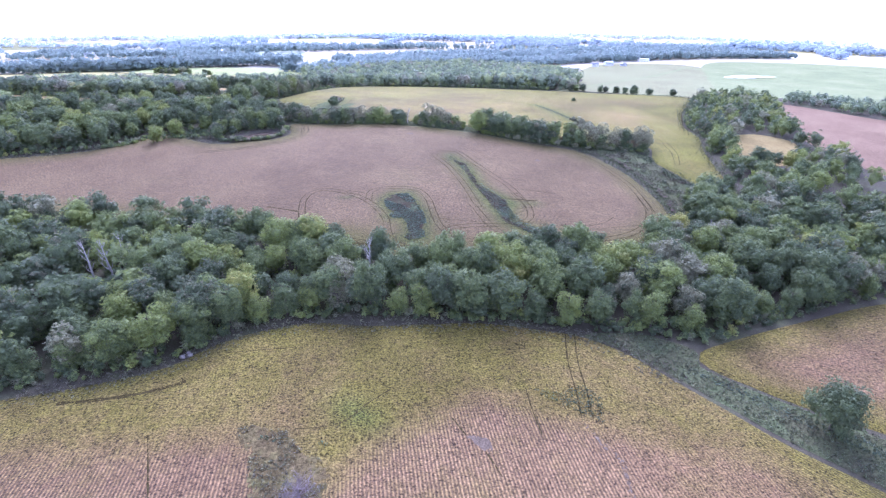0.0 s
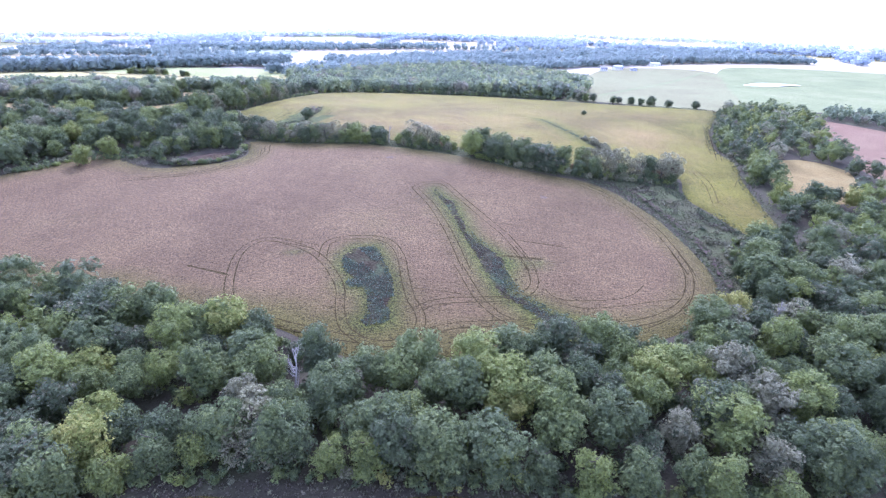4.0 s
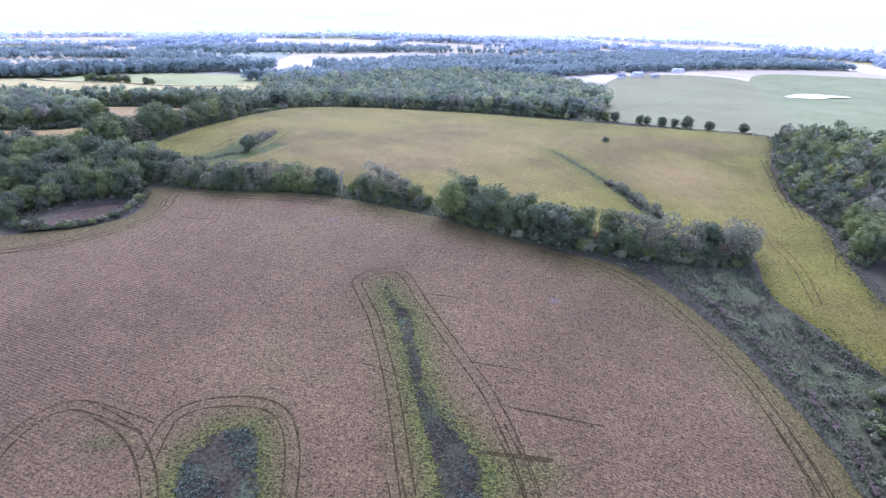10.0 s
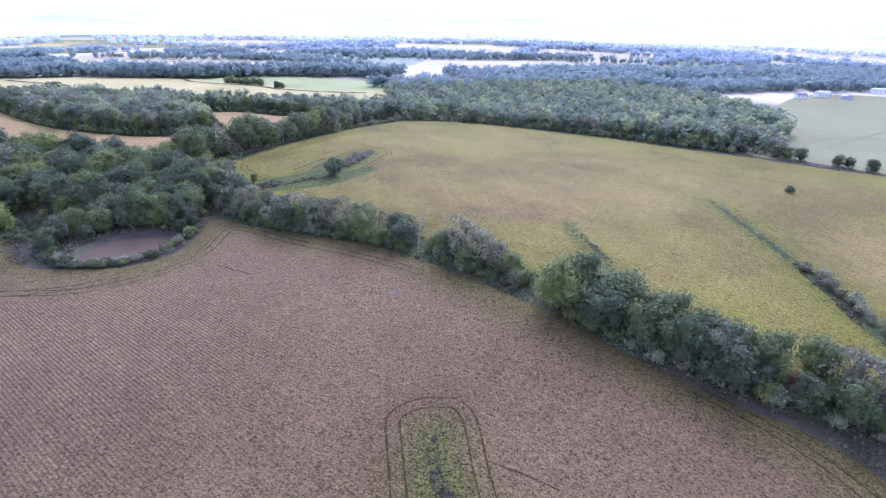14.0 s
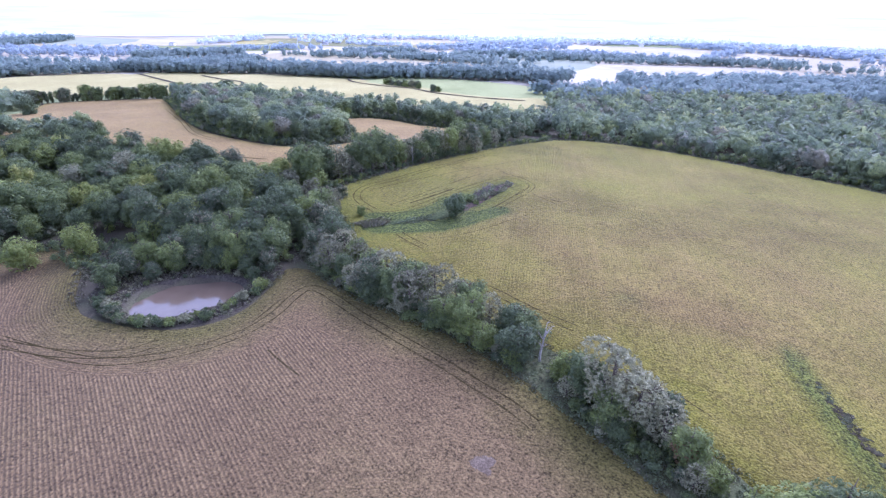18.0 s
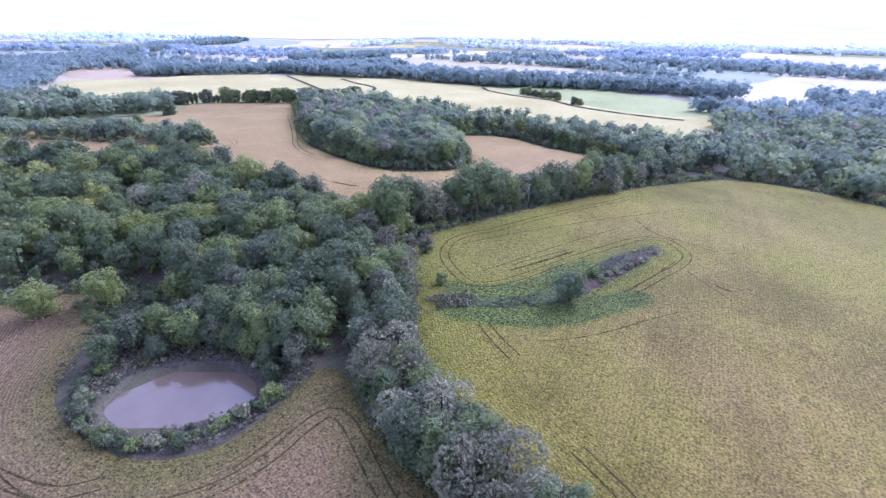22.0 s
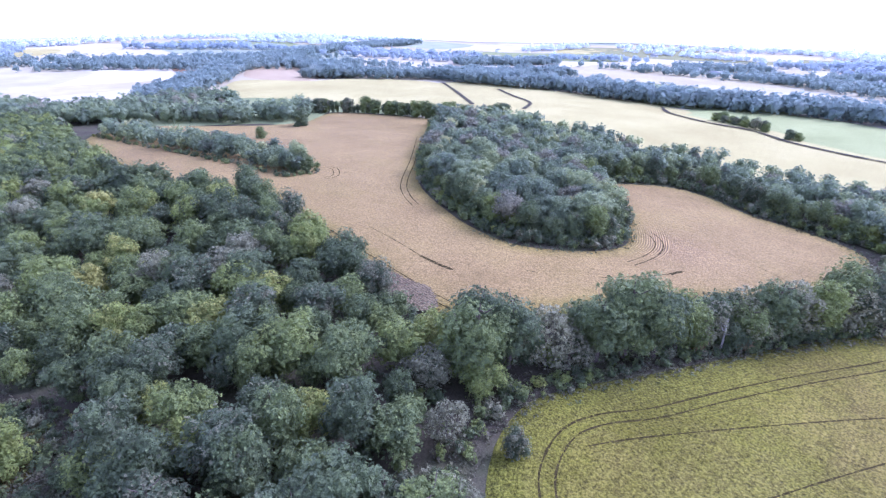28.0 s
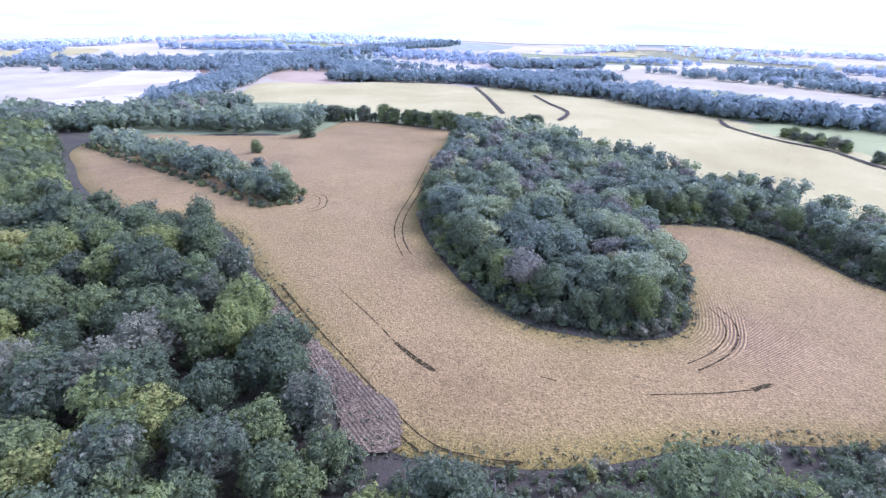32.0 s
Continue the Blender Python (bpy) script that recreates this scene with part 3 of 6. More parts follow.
relief(nt, b, noise_of(nt, 0.9, 3), 0.012, 0.1)


# ---- mesh helpers ----
def mesh_of(name, verts, quads=None, tris=None, mats=(), point=None, smooth=False):
    """A mesh from arrays of corners, quads and triangles, with float attributes on its corners."""
    me = bpy.data.meshes.new(name)
    loops, sizes = [], []
    for f in (quads, tris):
        if f is not None and len(f):
            loops.append(np.asarray(f, np.int32).ravel())
            sizes.append(np.full(len(f), np.asarray(f).shape[1], np.int32))
    loops, sizes = np.concatenate(loops), np.concatenate(sizes)
    me.vertices.add(len(verts))
    me.vertices.foreach_set("co", np.asarray(verts, np.float32).ravel())
    me.loops.add(len(loops))
    me.loops.foreach_set("vertex_index", loops)
    me.polygons.add(len(sizes))
    me.polygons.foreach_set("loop_start", np.concatenate([[0], np.cumsum(sizes)[:-1]]).astype(np.int32))
    for k, v in (point or {}).items():
        me.attributes.new(k, "FLOAT", "POINT").data.foreach_set("value", np.asarray(v, np.float32))
    for m in mats:
        me.materials.append(m)
    if smooth:
        me.polygons.foreach_set("use_smooth", np.ones(len(sizes), bool))
    me.update(calc_edges=True)
    return me


def part(name, me, parent, label=""):
    ob = new(name, me)
    ob.parent = parent
    return tagged(ob, label)


def sheet(name, outline, step, up, mat, field=None, smooth_step=None, edge_drop=True, label="", category="", kind="structure"):
    """A sheet that lies on the land within an outline: up metres high, coming down at its rim."""
    rim = smooth_line(outline, smooth_step or step, True)
    xs, ys = np.array([p[0] for p in rim]), np.array([p[1] for p in rim])
    rng = np.random.default_rng(len(rim))
    gx, gy = np.meshgrid(np.arange(xs.min(), xs.max(), step), np.arange(ys.min(), ys.max(), step))
    gx, gy = (gx + rng.uniform(-0.25, 0.25, gx.shape) * step).ravel(), (gy + rng.uniform(-0.25, 0.25, gy.shape) * step).ravel()
    keep = inside(rim, gx, gy)
    gx, gy = gx[keep], gy[keep]
    keep = away(rim, gx, gy) > step * 0.55
    gx, gy = gx[keep], gy[keep]
    pts = [Vector(p) for p in rim] + [Vector(p) for p in zip(gx, gy)]
    n = len(rim)
    v, _, f, *_ = delaunay_2d_cdt(pts, [(i, (i + 1) % n) for i in range(n)], [list(range(n))], 1, 1e-4)
    x, y = np.array([p[0] for p in v]), np.array([p[1] for p in v])
    d = away(rim, x, y)
    z = height(x, y) + (np.where(d < 0.05, 0.06, up) if edge_drop else up)
    attrs = field(x, y, d) if field else {"rim": d}
    me = mesh_of(name, np.stack([x, y, z], 1), None, np.array([list(q) for q in f]), [mat], attrs, True)
    return tagged(new(name, me), label, category, kind=kind)


def ribbon(name, line, width, up, mat, label, offsets=(0.0,)):
    """Pressed wheel lines that follow the land."""
    pts = np.array(smooth_line(line, 1.5))
    d = np.gradient(pts, axis=0)
    side = np.stack([-d[:, 1], d[:, 0]], 1) / np.maximum(np.hypot(d[:, 0], d[:, 1]), 1e-6)[:, None]
    rng = np.random.default_rng(len(pts))
    V, Q = [], []
    for o in offsets:
        w = width * (0.5 + rng.uniform(-0.2, 0.25, len(pts)))
        for k in (-1, 1):
            q = pts + side * (o + k * w)[:, None] if np.ndim(o + k * w) else pts
            V.append(np.stack([q[:, 0], q[:, 1], height(q[:, 0], q[:, 1]) + up], 1))
        base, n = sum(len(a) for a in V) - 2 * len(pts), len(pts)
        i = np.arange(n - 1)
        Q.append(np.stack([base + i, base + n + i, base + n + i + 1, base + i + 1], 1))
    return tagged(new(name, mesh_of(name, np.concatenate(V), np.concatenate(Q), None, [mat])), label, "wheel track", kind="structure")


# ---- ground: one sheet to the horizon ----
inner_x, inner_y = np.arange(-620, 381, 7.0), np.arange(-140, 721, 7.0)
outer = 7 + np.cumsum(np.linspace(9, 170, 50))
gx = np.concatenate([inner_x[0] - outer[::-1], inner_x, inner_x[-1] + outer])
gy = np.concatenate([inner_y[0] - outer[::-1], inner_y, inner_y[-1] + outer])
X, Y = np.meshgrid(gx, gy)
Z = height(X, Y)
n, k = len(gx), len(gy)
i = (np.arange(k - 1)[:, None] * n + np.arange(n - 1)).ravel()
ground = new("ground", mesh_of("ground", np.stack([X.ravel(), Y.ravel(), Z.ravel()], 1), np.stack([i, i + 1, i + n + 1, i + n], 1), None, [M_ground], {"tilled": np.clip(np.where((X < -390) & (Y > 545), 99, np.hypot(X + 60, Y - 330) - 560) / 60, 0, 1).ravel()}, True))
tagged(ground, "rolling farmland of rough grass, brown litter and bare soil", "ground", kind="structure")


# ---- crops ----
def step01(v, a, b):
    return np.clip((v - a) / (b - a), 0, 1)


def hill_crop(x, y, d):
    wet = np.minimum(away(GULLY, x, y), away(SINK, x, y))
    ripe = 0.0 + 1.05 * step01(d, 1, 17) - 0.6 * (1 - step01(wet, 1, 12)) - 0.45 * (1 - step01(y, 172, 205)) * (1 - step01(x, 60, 110) * 0.3)
    head = d < 17
    across = 0.407 * x + 0.914 * y
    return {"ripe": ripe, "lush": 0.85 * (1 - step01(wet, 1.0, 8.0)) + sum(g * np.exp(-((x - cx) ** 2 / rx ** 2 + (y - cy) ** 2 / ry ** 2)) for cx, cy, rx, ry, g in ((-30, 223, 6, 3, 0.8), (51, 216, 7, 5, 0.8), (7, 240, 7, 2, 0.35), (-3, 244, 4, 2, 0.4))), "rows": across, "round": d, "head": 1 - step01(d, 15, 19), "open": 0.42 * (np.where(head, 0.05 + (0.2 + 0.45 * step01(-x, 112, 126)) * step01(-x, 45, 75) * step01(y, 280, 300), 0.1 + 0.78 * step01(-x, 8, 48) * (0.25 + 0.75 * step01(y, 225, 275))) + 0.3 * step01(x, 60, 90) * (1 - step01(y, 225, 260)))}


def yellow_crop(x, y, d):
    ripe = 0.04 + 0.30 * step01(d, 5, 40) + 0.35 * np.exp(-((x - 20) ** 2 + (y - 400) ** 2) / 5000) + 0.5 * np.exp(-((x - 22) ** 2 / 260 + (y - 386) ** 2 / 60)) + 0.5 * np.exp(-((x - 150) ** 2 + (y - 385) ** 2) / 900)
    wet = np.minimum(np.minimum(away(YELLOW_GULLY, x, y), away(YELLOW_STRIP, x, y)), away(SHORT_GULLY, x + 2, y) + 2)
    return {"ripe": ripe - 0.5 * (1 - step01(wet, 2, 12)), "lush": 0.45 * (1 - step01(away(YELLOW_GULLY, x, y), 1, 5)) + 1.35 * (1 - step01(np.minimum(away(LUSH_EDGE, x, y, False) * 0.75, away(LUSH_TOP, x, y, False)), 1, 4)) + 0.8 * (1 - step01(away(YELLOW_STRIP, x, y), 0, 6)) + 0.9 * (1 - step01(away([(41, 380), (43.5, 371), (47, 362), (51, 352), (54, 344)], x, y, False), 1.5, 4.5)) + 0.7 * np.exp(-((x - 6) ** 2 + (y - 385) ** 2) / 30) + 0.45 * (1 - step01(d, 0, 14)) + 0.52 * np.exp(-((x + 74) ** 2 + (y - 430) ** 2) / 1900), "rows": x * 0.94 + y * 0.34, "round": d, "head": 1 - step01(d, 13, 17), "open": 0.1 + 0 * x}


def tan_crop(x, y, d):
    ripe = 0.35 + 0.6 * step01(d, 1, 9)
    return {"ripe": ripe, "lush": 0.2 * (1 - step01(d, 0, 4)), "rows": x * 0.6 - y * 0.8, "round": d, "head": 1 - step01(d, 11, 15), "open": 0.04 + 0.8 * np.exp(-((x + 159) ** 2 + (y - 508) ** 2) / 190)}


def front_crop(x, y, d):
    turn = 88 + 12 * np.exp(-((x - 16) / 18) ** 2) - 12 * np.exp(-((x + 21) / 10) ** 2) - 4 * step01(x, 45, 70)
    ripe = 0.10 + 0.85 * step01(turn - y, -5, 11) * step01(d, 3, 16)
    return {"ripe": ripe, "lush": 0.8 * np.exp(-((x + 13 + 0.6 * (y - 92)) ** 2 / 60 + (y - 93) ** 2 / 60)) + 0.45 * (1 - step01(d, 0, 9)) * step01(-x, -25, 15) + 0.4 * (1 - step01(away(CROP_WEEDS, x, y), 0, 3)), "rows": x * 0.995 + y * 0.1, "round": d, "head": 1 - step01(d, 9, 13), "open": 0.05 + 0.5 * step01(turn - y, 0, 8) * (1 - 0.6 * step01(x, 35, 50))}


sheet("soybean_field", HILL_FIELD, 2.5, 0.55, M_hill, hill_crop, label="hill of ripe pinkish brown soybeans, yellow along its edges", category="crop field")
sheet("soybean_field", YELLOW_FIELD, 3.0, 0.55, M_yellow, yellow_crop, label="broad hill of yellowing soybeans with faint wheel lines", category="crop field")
sheet("soybean_field", TAN_FIELD, 3.0, 0.55, M_tan, tan_crop, label="tan ripe soybean field winding between the woods", category="crop field")
sheet("soybean_field", FRONT_FIELD, 2.5, 0.55, M_front, front_crop, label="soybean field, yellow near the trees and brown in open rows", category="crop field")
sheet("soybean_field", RIGHT_FIELD, 3.0, 0.5, M_front, lambda x, y, d: {"ripe": 0.1 + 0.8 * step01(d, 2, 16), "rows": d, "open": 0.06 + 0 * x},
      label="golden brown soybean field beyond a grassy swale", category="crop field")
sheet("stubble_field", RED_FIELD, 8.0, 0.3, M_red, label="red-brown stubble field behind the wooded draw", category="field")
sheet("pasture", BROWN_PASTURE, 12.0, 0.25, M_pasture_brown, label="dry brownish pasture on a gentle slope", category="pasture")
sheet("pasture", GREEN_PASTURE, 14.0, 0.25, M_pasture_green, label="green grazed pasture with a small pond", category="pasture")
for outline, mat, text in (
        ([(-649, 393), (-730, 425), (-819, 462), (-777, 545), (-790, 600), (-693, 690), (-475, 612), (-499, 560), (-562, 518), (-627, 457)], M_farcrop, "yellow crop field beyond the tree row"),
        ([(-676, 692), (-603, 712), (-470, 664), (-432, 630), (-462, 616)], M_farcrop, "narrow yellow crop strip between two ditches"),
        ([(-598, 726), (-560, 760), (-490, 775), (-384, 750), (-241, 705), (-292, 662), (-424, 640), (-462, 668)], M_farcrop, "long yellow crop field behind the woods"),
        ([(-402, 800), (-390, 850), (-340, 890), (-278, 893), (-204, 880), (-160, 830), (-175, 776), (-225, 764), (-270, 760), (-292, 766), (-311, 769), (-336, 761), (-362, 760), (-386, 766)], M_greencrop, "pale green field between tree belts"),
        ([(-853, 1024), (-832, 1289), (-639, 1386), (-494, 1138), (-579, 994), (-692, 914)], M_straw, "pale straw-coloured field far off"),
        ([(-1134, 385), (-1142, 463), (-973, 440), (-905, 392)], M_red, "reddish bare field far off"),
        ([(-852, 470), (-1049, 525), (-965, 577), (-785, 550)], M_tanstubble, "tan stubble field beyond the yellow crop"),
        ([(-420, 800), (-560, 830), (-660, 900), (-560, 985), (-420, 960), (-350, 905)], M_pasture_green, "grey-green meadow behind the tree belt")):
    sheet("field", outline, 14.0, 0.9, mat, smooth_step=20, label=text, category="field")
sheet("stubble_field", [(-480, 545), (-560, 510), (-700, 690), (-620, 765), (-400, 800), (-150, 800), (-118, 705), (-150, 666), (-250, 624), (-340, 600), (-400, 590)], 14.0, 0.75, M_farcrop, smooth_step=20, label="yellow stubble strips between the far fields", category="field")

# ---- wheel tracks pressed into the crops ----
WORDS = {("hill", "pair"): "paired wheel lines pressed into the brown soybeans", ("hill", "one"): "thin dark wheel line in the brown soybeans", ("hill", "slot"): "dark gap washed through the brown soybeans",
         ("yellow", "pair"): "paired wheel lines pressed into the yellow soybeans", ("yellow", "one"): "thin dark wheel line in the yellow soybeans", ("yellow", "slot"): "dark gap in the yellow soybeans",
         ("tan", "pair"): "paired wheel lines along the tan field", ("tan", "one"): "thin dark wheel line in the tan field", ("tan", "slot"): "dark washed gap in the tan field",
         ("front", "pair"): "paired wheel lines through the yellow and brown soybeans", ("front", "one"): "thin dark line in the soybeans near the trees", ("front", "slot"): "dark gap line in the soybeans near the trees"}


def track(field, kind, *line):
    """One wheel line, or the two lines of a pair."""
    ribbon("wheel_track", line, {"pair": 0.36, "one": 0.3, "slot": 0.9}[kind], 0.57, M_soil, WORDS[field, kind], (-1.3, 1.3) if kind == "pair" else (0.0,))


track("hill", "pair", (-23.4, 226.1), (-33, 230.4), (-41.5, 232.7), (-46.4, 229.7), (-48.5, 222.2), (-47.3, 210.2), (-44.8, 199.5), (-41.5, 193.4), (-35.2, 187.7), (-26.8, 183.4), (-16.7, 179.1), (-8.6, 176.4), (-3.1, 175.1))
track("hill", "pair", (-36.3, 231.1), (-27, 225.5), (-19.5, 216.8), (-14.1, 206.1), (-11.7, 198.5), (-10.9, 190.2), (-9.3, 182.8), (-7.1, 178.7), (-3.1, 175.1), (1.2, 173.6), (6.3, 174.4), (10.1, 177.3), (12.1, 182.6), (11.5, 188.5), (9.2, 194.9), (7.4, 205.9), (5.8, 218.8), (2.7, 227.4), (-1.6, 231.5), (-8.8, 232.9), (-16.4, 231.7), (-20.1, 227.8), (-20.1, 219.1))
track("hill", "pair", (5.3, 174.1), (10.2, 176.3), (15.4, 179.5), (22, 181.7), (31.1, 182.8), (40.4, 183.6), (45.1, 184.1))
track("hill", "pair", (11.7, 189.3), (14.9, 192), (20.9, 193.7), (27.1, 194.2), (33.4, 194.7), (38.5, 195.3))
track("hill", "pair", (21.2, 284.5), (14.7, 282.9), (10.7, 278.6), (12.7, 272), (16.6, 261.8), (19.6, 250.8), (22.6, 237.8), (24.3, 228.4), (25.8, 219), (27.1, 211))
track("hill", "pair", (24.6, 214.4), (27, 204.2), (29.1, 196), (31.8, 190.2), (34.9, 185.7), (40.2, 182.6), (43.5, 181.6))
track("hill", "pair", (21.2, 284.5), (24.6, 280.8), (28.7, 269.6), (33.8, 257.5), (38.7, 246.2), (43, 236.6), (45.6, 228.1), (47.4, 220.7), (48.5, 214.6), (48.9, 211.3))
track("hill", "pair", (44.5, 227), (47.9, 215.2), (48.4, 206.7), (46.6, 200.9), (42.7, 197.2), (38.4, 194.5), (33.3, 193.9))
track("hill", "one", (50.6, 201), (51.8, 197.5), (55.2, 195.3), (62.9, 195.3), (72.7, 196.9), (78.9, 200.4), (83.9, 205.5))
track("hill", "one", (52.3, 194), (60.4, 191.3), (71.2, 193), (83.1, 196.1), (92.3, 198.3))
track("hill", "pair", (67.6, 300.4), (80.4, 292.6), (89.9, 283.8), (97.1, 271.6), (101.7, 257.4), (104.2, 245.3), (104.6, 236.5), (104.4, 225.8), (103.9, 217.8), (103.3, 212.8))
track("hill", "pair", (104.2, 228.6), (103.3, 217.4), (100.1, 207.4), (93.9, 197.5), (85.5, 190.3), (77.1, 186.1), (67.5, 183.6), (59, 183))
track("hill", "one", (59.8, 178.5), (69.9, 180.8), (78.5, 183.9), (88.1, 190.4), (96.4, 199.5))
track("hill", "slot", (-62.9, 215.8), (-55.9, 212.7), (-47.3, 208.8))
track("hill", "slot", (39.8, 220.6), (46.4, 219.7), (53.8, 218.9))
track("hill", "one", (45.3, 232.4), (52.3, 230.6), (59.2, 229.1))
track("hill", "one", (9.4, 200.2), (18.4, 198.5), (26, 196.8))
track("hill", "one", (-16.4, 191.1), (-12, 189.7))
track("hill", "one", (40, 245.3), (51.3, 243))
track("hill", "one", (47.3, 231.9), (56.3, 229.5), (66.2, 227.4))
track("hill", "one", (14.3, 244.8), (20.9, 242.1), (27.8, 237.9))
track("hill", "one", (29.2, 272.5), (36, 271.2), (41.4, 269.7))
track("hill", "pair", (-124.6, 298.8), (-103.6, 302.1), (-87.8, 306.3), (-78.4, 312.8), (-71.9, 320), (-68.1, 328.3), (-67.5, 336.9), (-69.3, 345.2), (-69.2, 350.6), (-64, 351.2), (-49.1, 346.6), (-33.6, 342.5), (-22.4, 339.8), (-12.5, 336.9), (-4, 334.5), (1.9, 332))
track("hill", "one", (-57.8, 325.9), (-51.4, 324), (-45.1, 322.5))
track("hill", "pair", (-119.6, 298.2), (-100.8, 303.2), (-87.5, 309.5), (-82.7, 316.5))
track("hill", "one", (-69.6, 331.8), (-71.4, 342.7), (-71, 343.7))
track("yellow", "pair", (-93.5, 510.1), (-95.2, 497), (-99, 477.3), (-102.4, 456.9), (-104.8, 440.3), (-107.8, 430.3), (-107.9, 422.2), (-103.3, 414.2), (-97.2, 409.7), (-88.7, 406.2))
track("yellow", "pair", (-88.7, 406.2), (-83.9, 405.8), (-79.6, 410.5), (-77, 420.2), (-75.3, 431.9), (-73.5, 445), (-70.5, 460.4), (-68.2, 470.3), (-62.1, 475.5), (-55.5, 472), (-51.4, 466.9), (-50.3, 458.4), (-50.9, 448.4), (-51.4, 439.3), (-51.9, 431.1))
track("yellow", "slot", (-82, 419.5), (-79.3, 431.1), (-77, 444.5))
track("yellow", "one", (-87.3, 413.4), (-85.9, 421.2), (-83.7, 437), (-81.4, 452.7), (-78.2, 472))
track("yellow", "one", (-104.1, 422.5), (-101.5, 432.3), (-94.9, 452.2), (-87.5, 473.6), (-80.4, 492.7), (-73, 513.8))
track("yellow", "one", (-77.5, 486.5), (-68, 479.2), (-59.4, 478.7), (-52.9, 478.5), (-46.9, 478.3))
track("yellow", "slot", (-38, 452.9), (-33.8, 452.5))
track("yellow", "one", (-55.3, 395.9), (-50.3, 402.2), (-45.9, 411.4), (-42.4, 421.5), (-38.9, 430.9))
track("yellow", "one", (-52.5, 461.1), (-52.3, 446.3), (-52.7, 432.8))
track("yellow", "one", (-47.5, 456.8), (-39.6, 451.6), (-31.9, 447))
track("yellow", "pair", (-68.8, 392.9), (-63.9, 390.6), (-58.2, 388.4), (-55, 387.4))
track("yellow", "one", (-83.9, 421.6), (-82.1, 430.9), (-78.9, 444.1))
track("yellow", "pair", (-31.6, 374.1), (-22.8, 371.4), (-11.6, 367.4), (-1.1, 365.1))
track("yellow", "one", (22, 352.9), (25.4, 351.2), (28.6, 349.6))
track("yellow", "one", (152.6, 315.7), (150.9, 299.7), (143.1, 276.4))
track("yellow", "one", (156.6, 317.1), (153.9, 298.2), (145.9, 276.7))
track("yellow", "pair", (207.4, 403.1), (189.7, 363), (178.8, 338.2))
track("yellow", "one", (165.2, 297.7), (172.4, 307.8), (180, 312.6), (185.1, 311.1))
track("yellow", "pair", (211, 418.3), (191.7, 375.2), (181.4, 349.9))
track("tan", "pair", (-220.7, 407.5), (-198.7, 412.1), (-182.2, 416.1), (-168.4, 419.6), (-158.8, 422.2), (-152.5, 425.5), (-147.5, 431.6), (-144.4, 437.3))
track("tan", "one", (-213.6, 422.2), (-198.9, 425.8), (-184.8, 428.5))
track("tan", "slot", (-184.8, 428.5), (-177.6, 430.7), (-172.6, 432.9))
track("tan", "pair", (-155.6, 484.5), (-156.4, 490), (-158.4, 497), (-162.5, 504), (-168, 508.6), (-173.9, 510.5))
track("tan", "one", (-151.5, 469.2), (-147.8, 481.2), (-145.9, 490.2))
track("tan", "slot", (-145.9, 490.2), (-145.9, 496))
track("tan", "one", (-163.6, 451.9), (-161.3, 454.3))
track("tan", "one", (-140.1, 522.2), (-131.5, 521.4))
track("tan", "pair", (-355.2, 505.7), (-294.9, 474.7), (-257.1, 453.8), (-239.6, 447.3), (-226.3, 445.4))
track("tan", "pair", (-297.6, 428.3), (-290.8, 432.7), (-278.8, 429.9), (-275.9, 423.8))
track("front", "pair", (42.7, 123.7), (40.1, 111.1), (39, 100.2), (37.7, 90.7))
track("front", "slot", (-82.6, 100), (-70.5, 101), (-61.3, 103.3), (-55.8, 106))
track("front", "one", (-26.9, 88.9), (-17.4, 90.2), (-11.8, 96.2), (-6.8, 100.8))
track("front", "one", (25.7, 101.2), (25.7, 94.4), (26.3, 85.7))
track("front", "one", (13.6, 81.3), (16, 74.8))
track("front", "one", (-57.3, 88.8), (-50.2, 72.7))
track("front", "one", (7.3, 91.1), (9.9, 86))
track("front", "one", (-49.7, 116.7), (-32.7, 118.2))


# ---- foliage ----
ICO = bmesh.new()
bmesh.ops.create_icosphere(ICO, subdivisions=1, radius=1)
BALL_V = np.array([v.co[:] for v in ICO.verts])
BALL_T = np.array([[v.index for v in f.verts] for f in ICO.faces])
ICO.free()


def unit(v):
    return v / np.maximum(np.linalg.norm(v, axis=-1, keepdims=True), 1e-9)


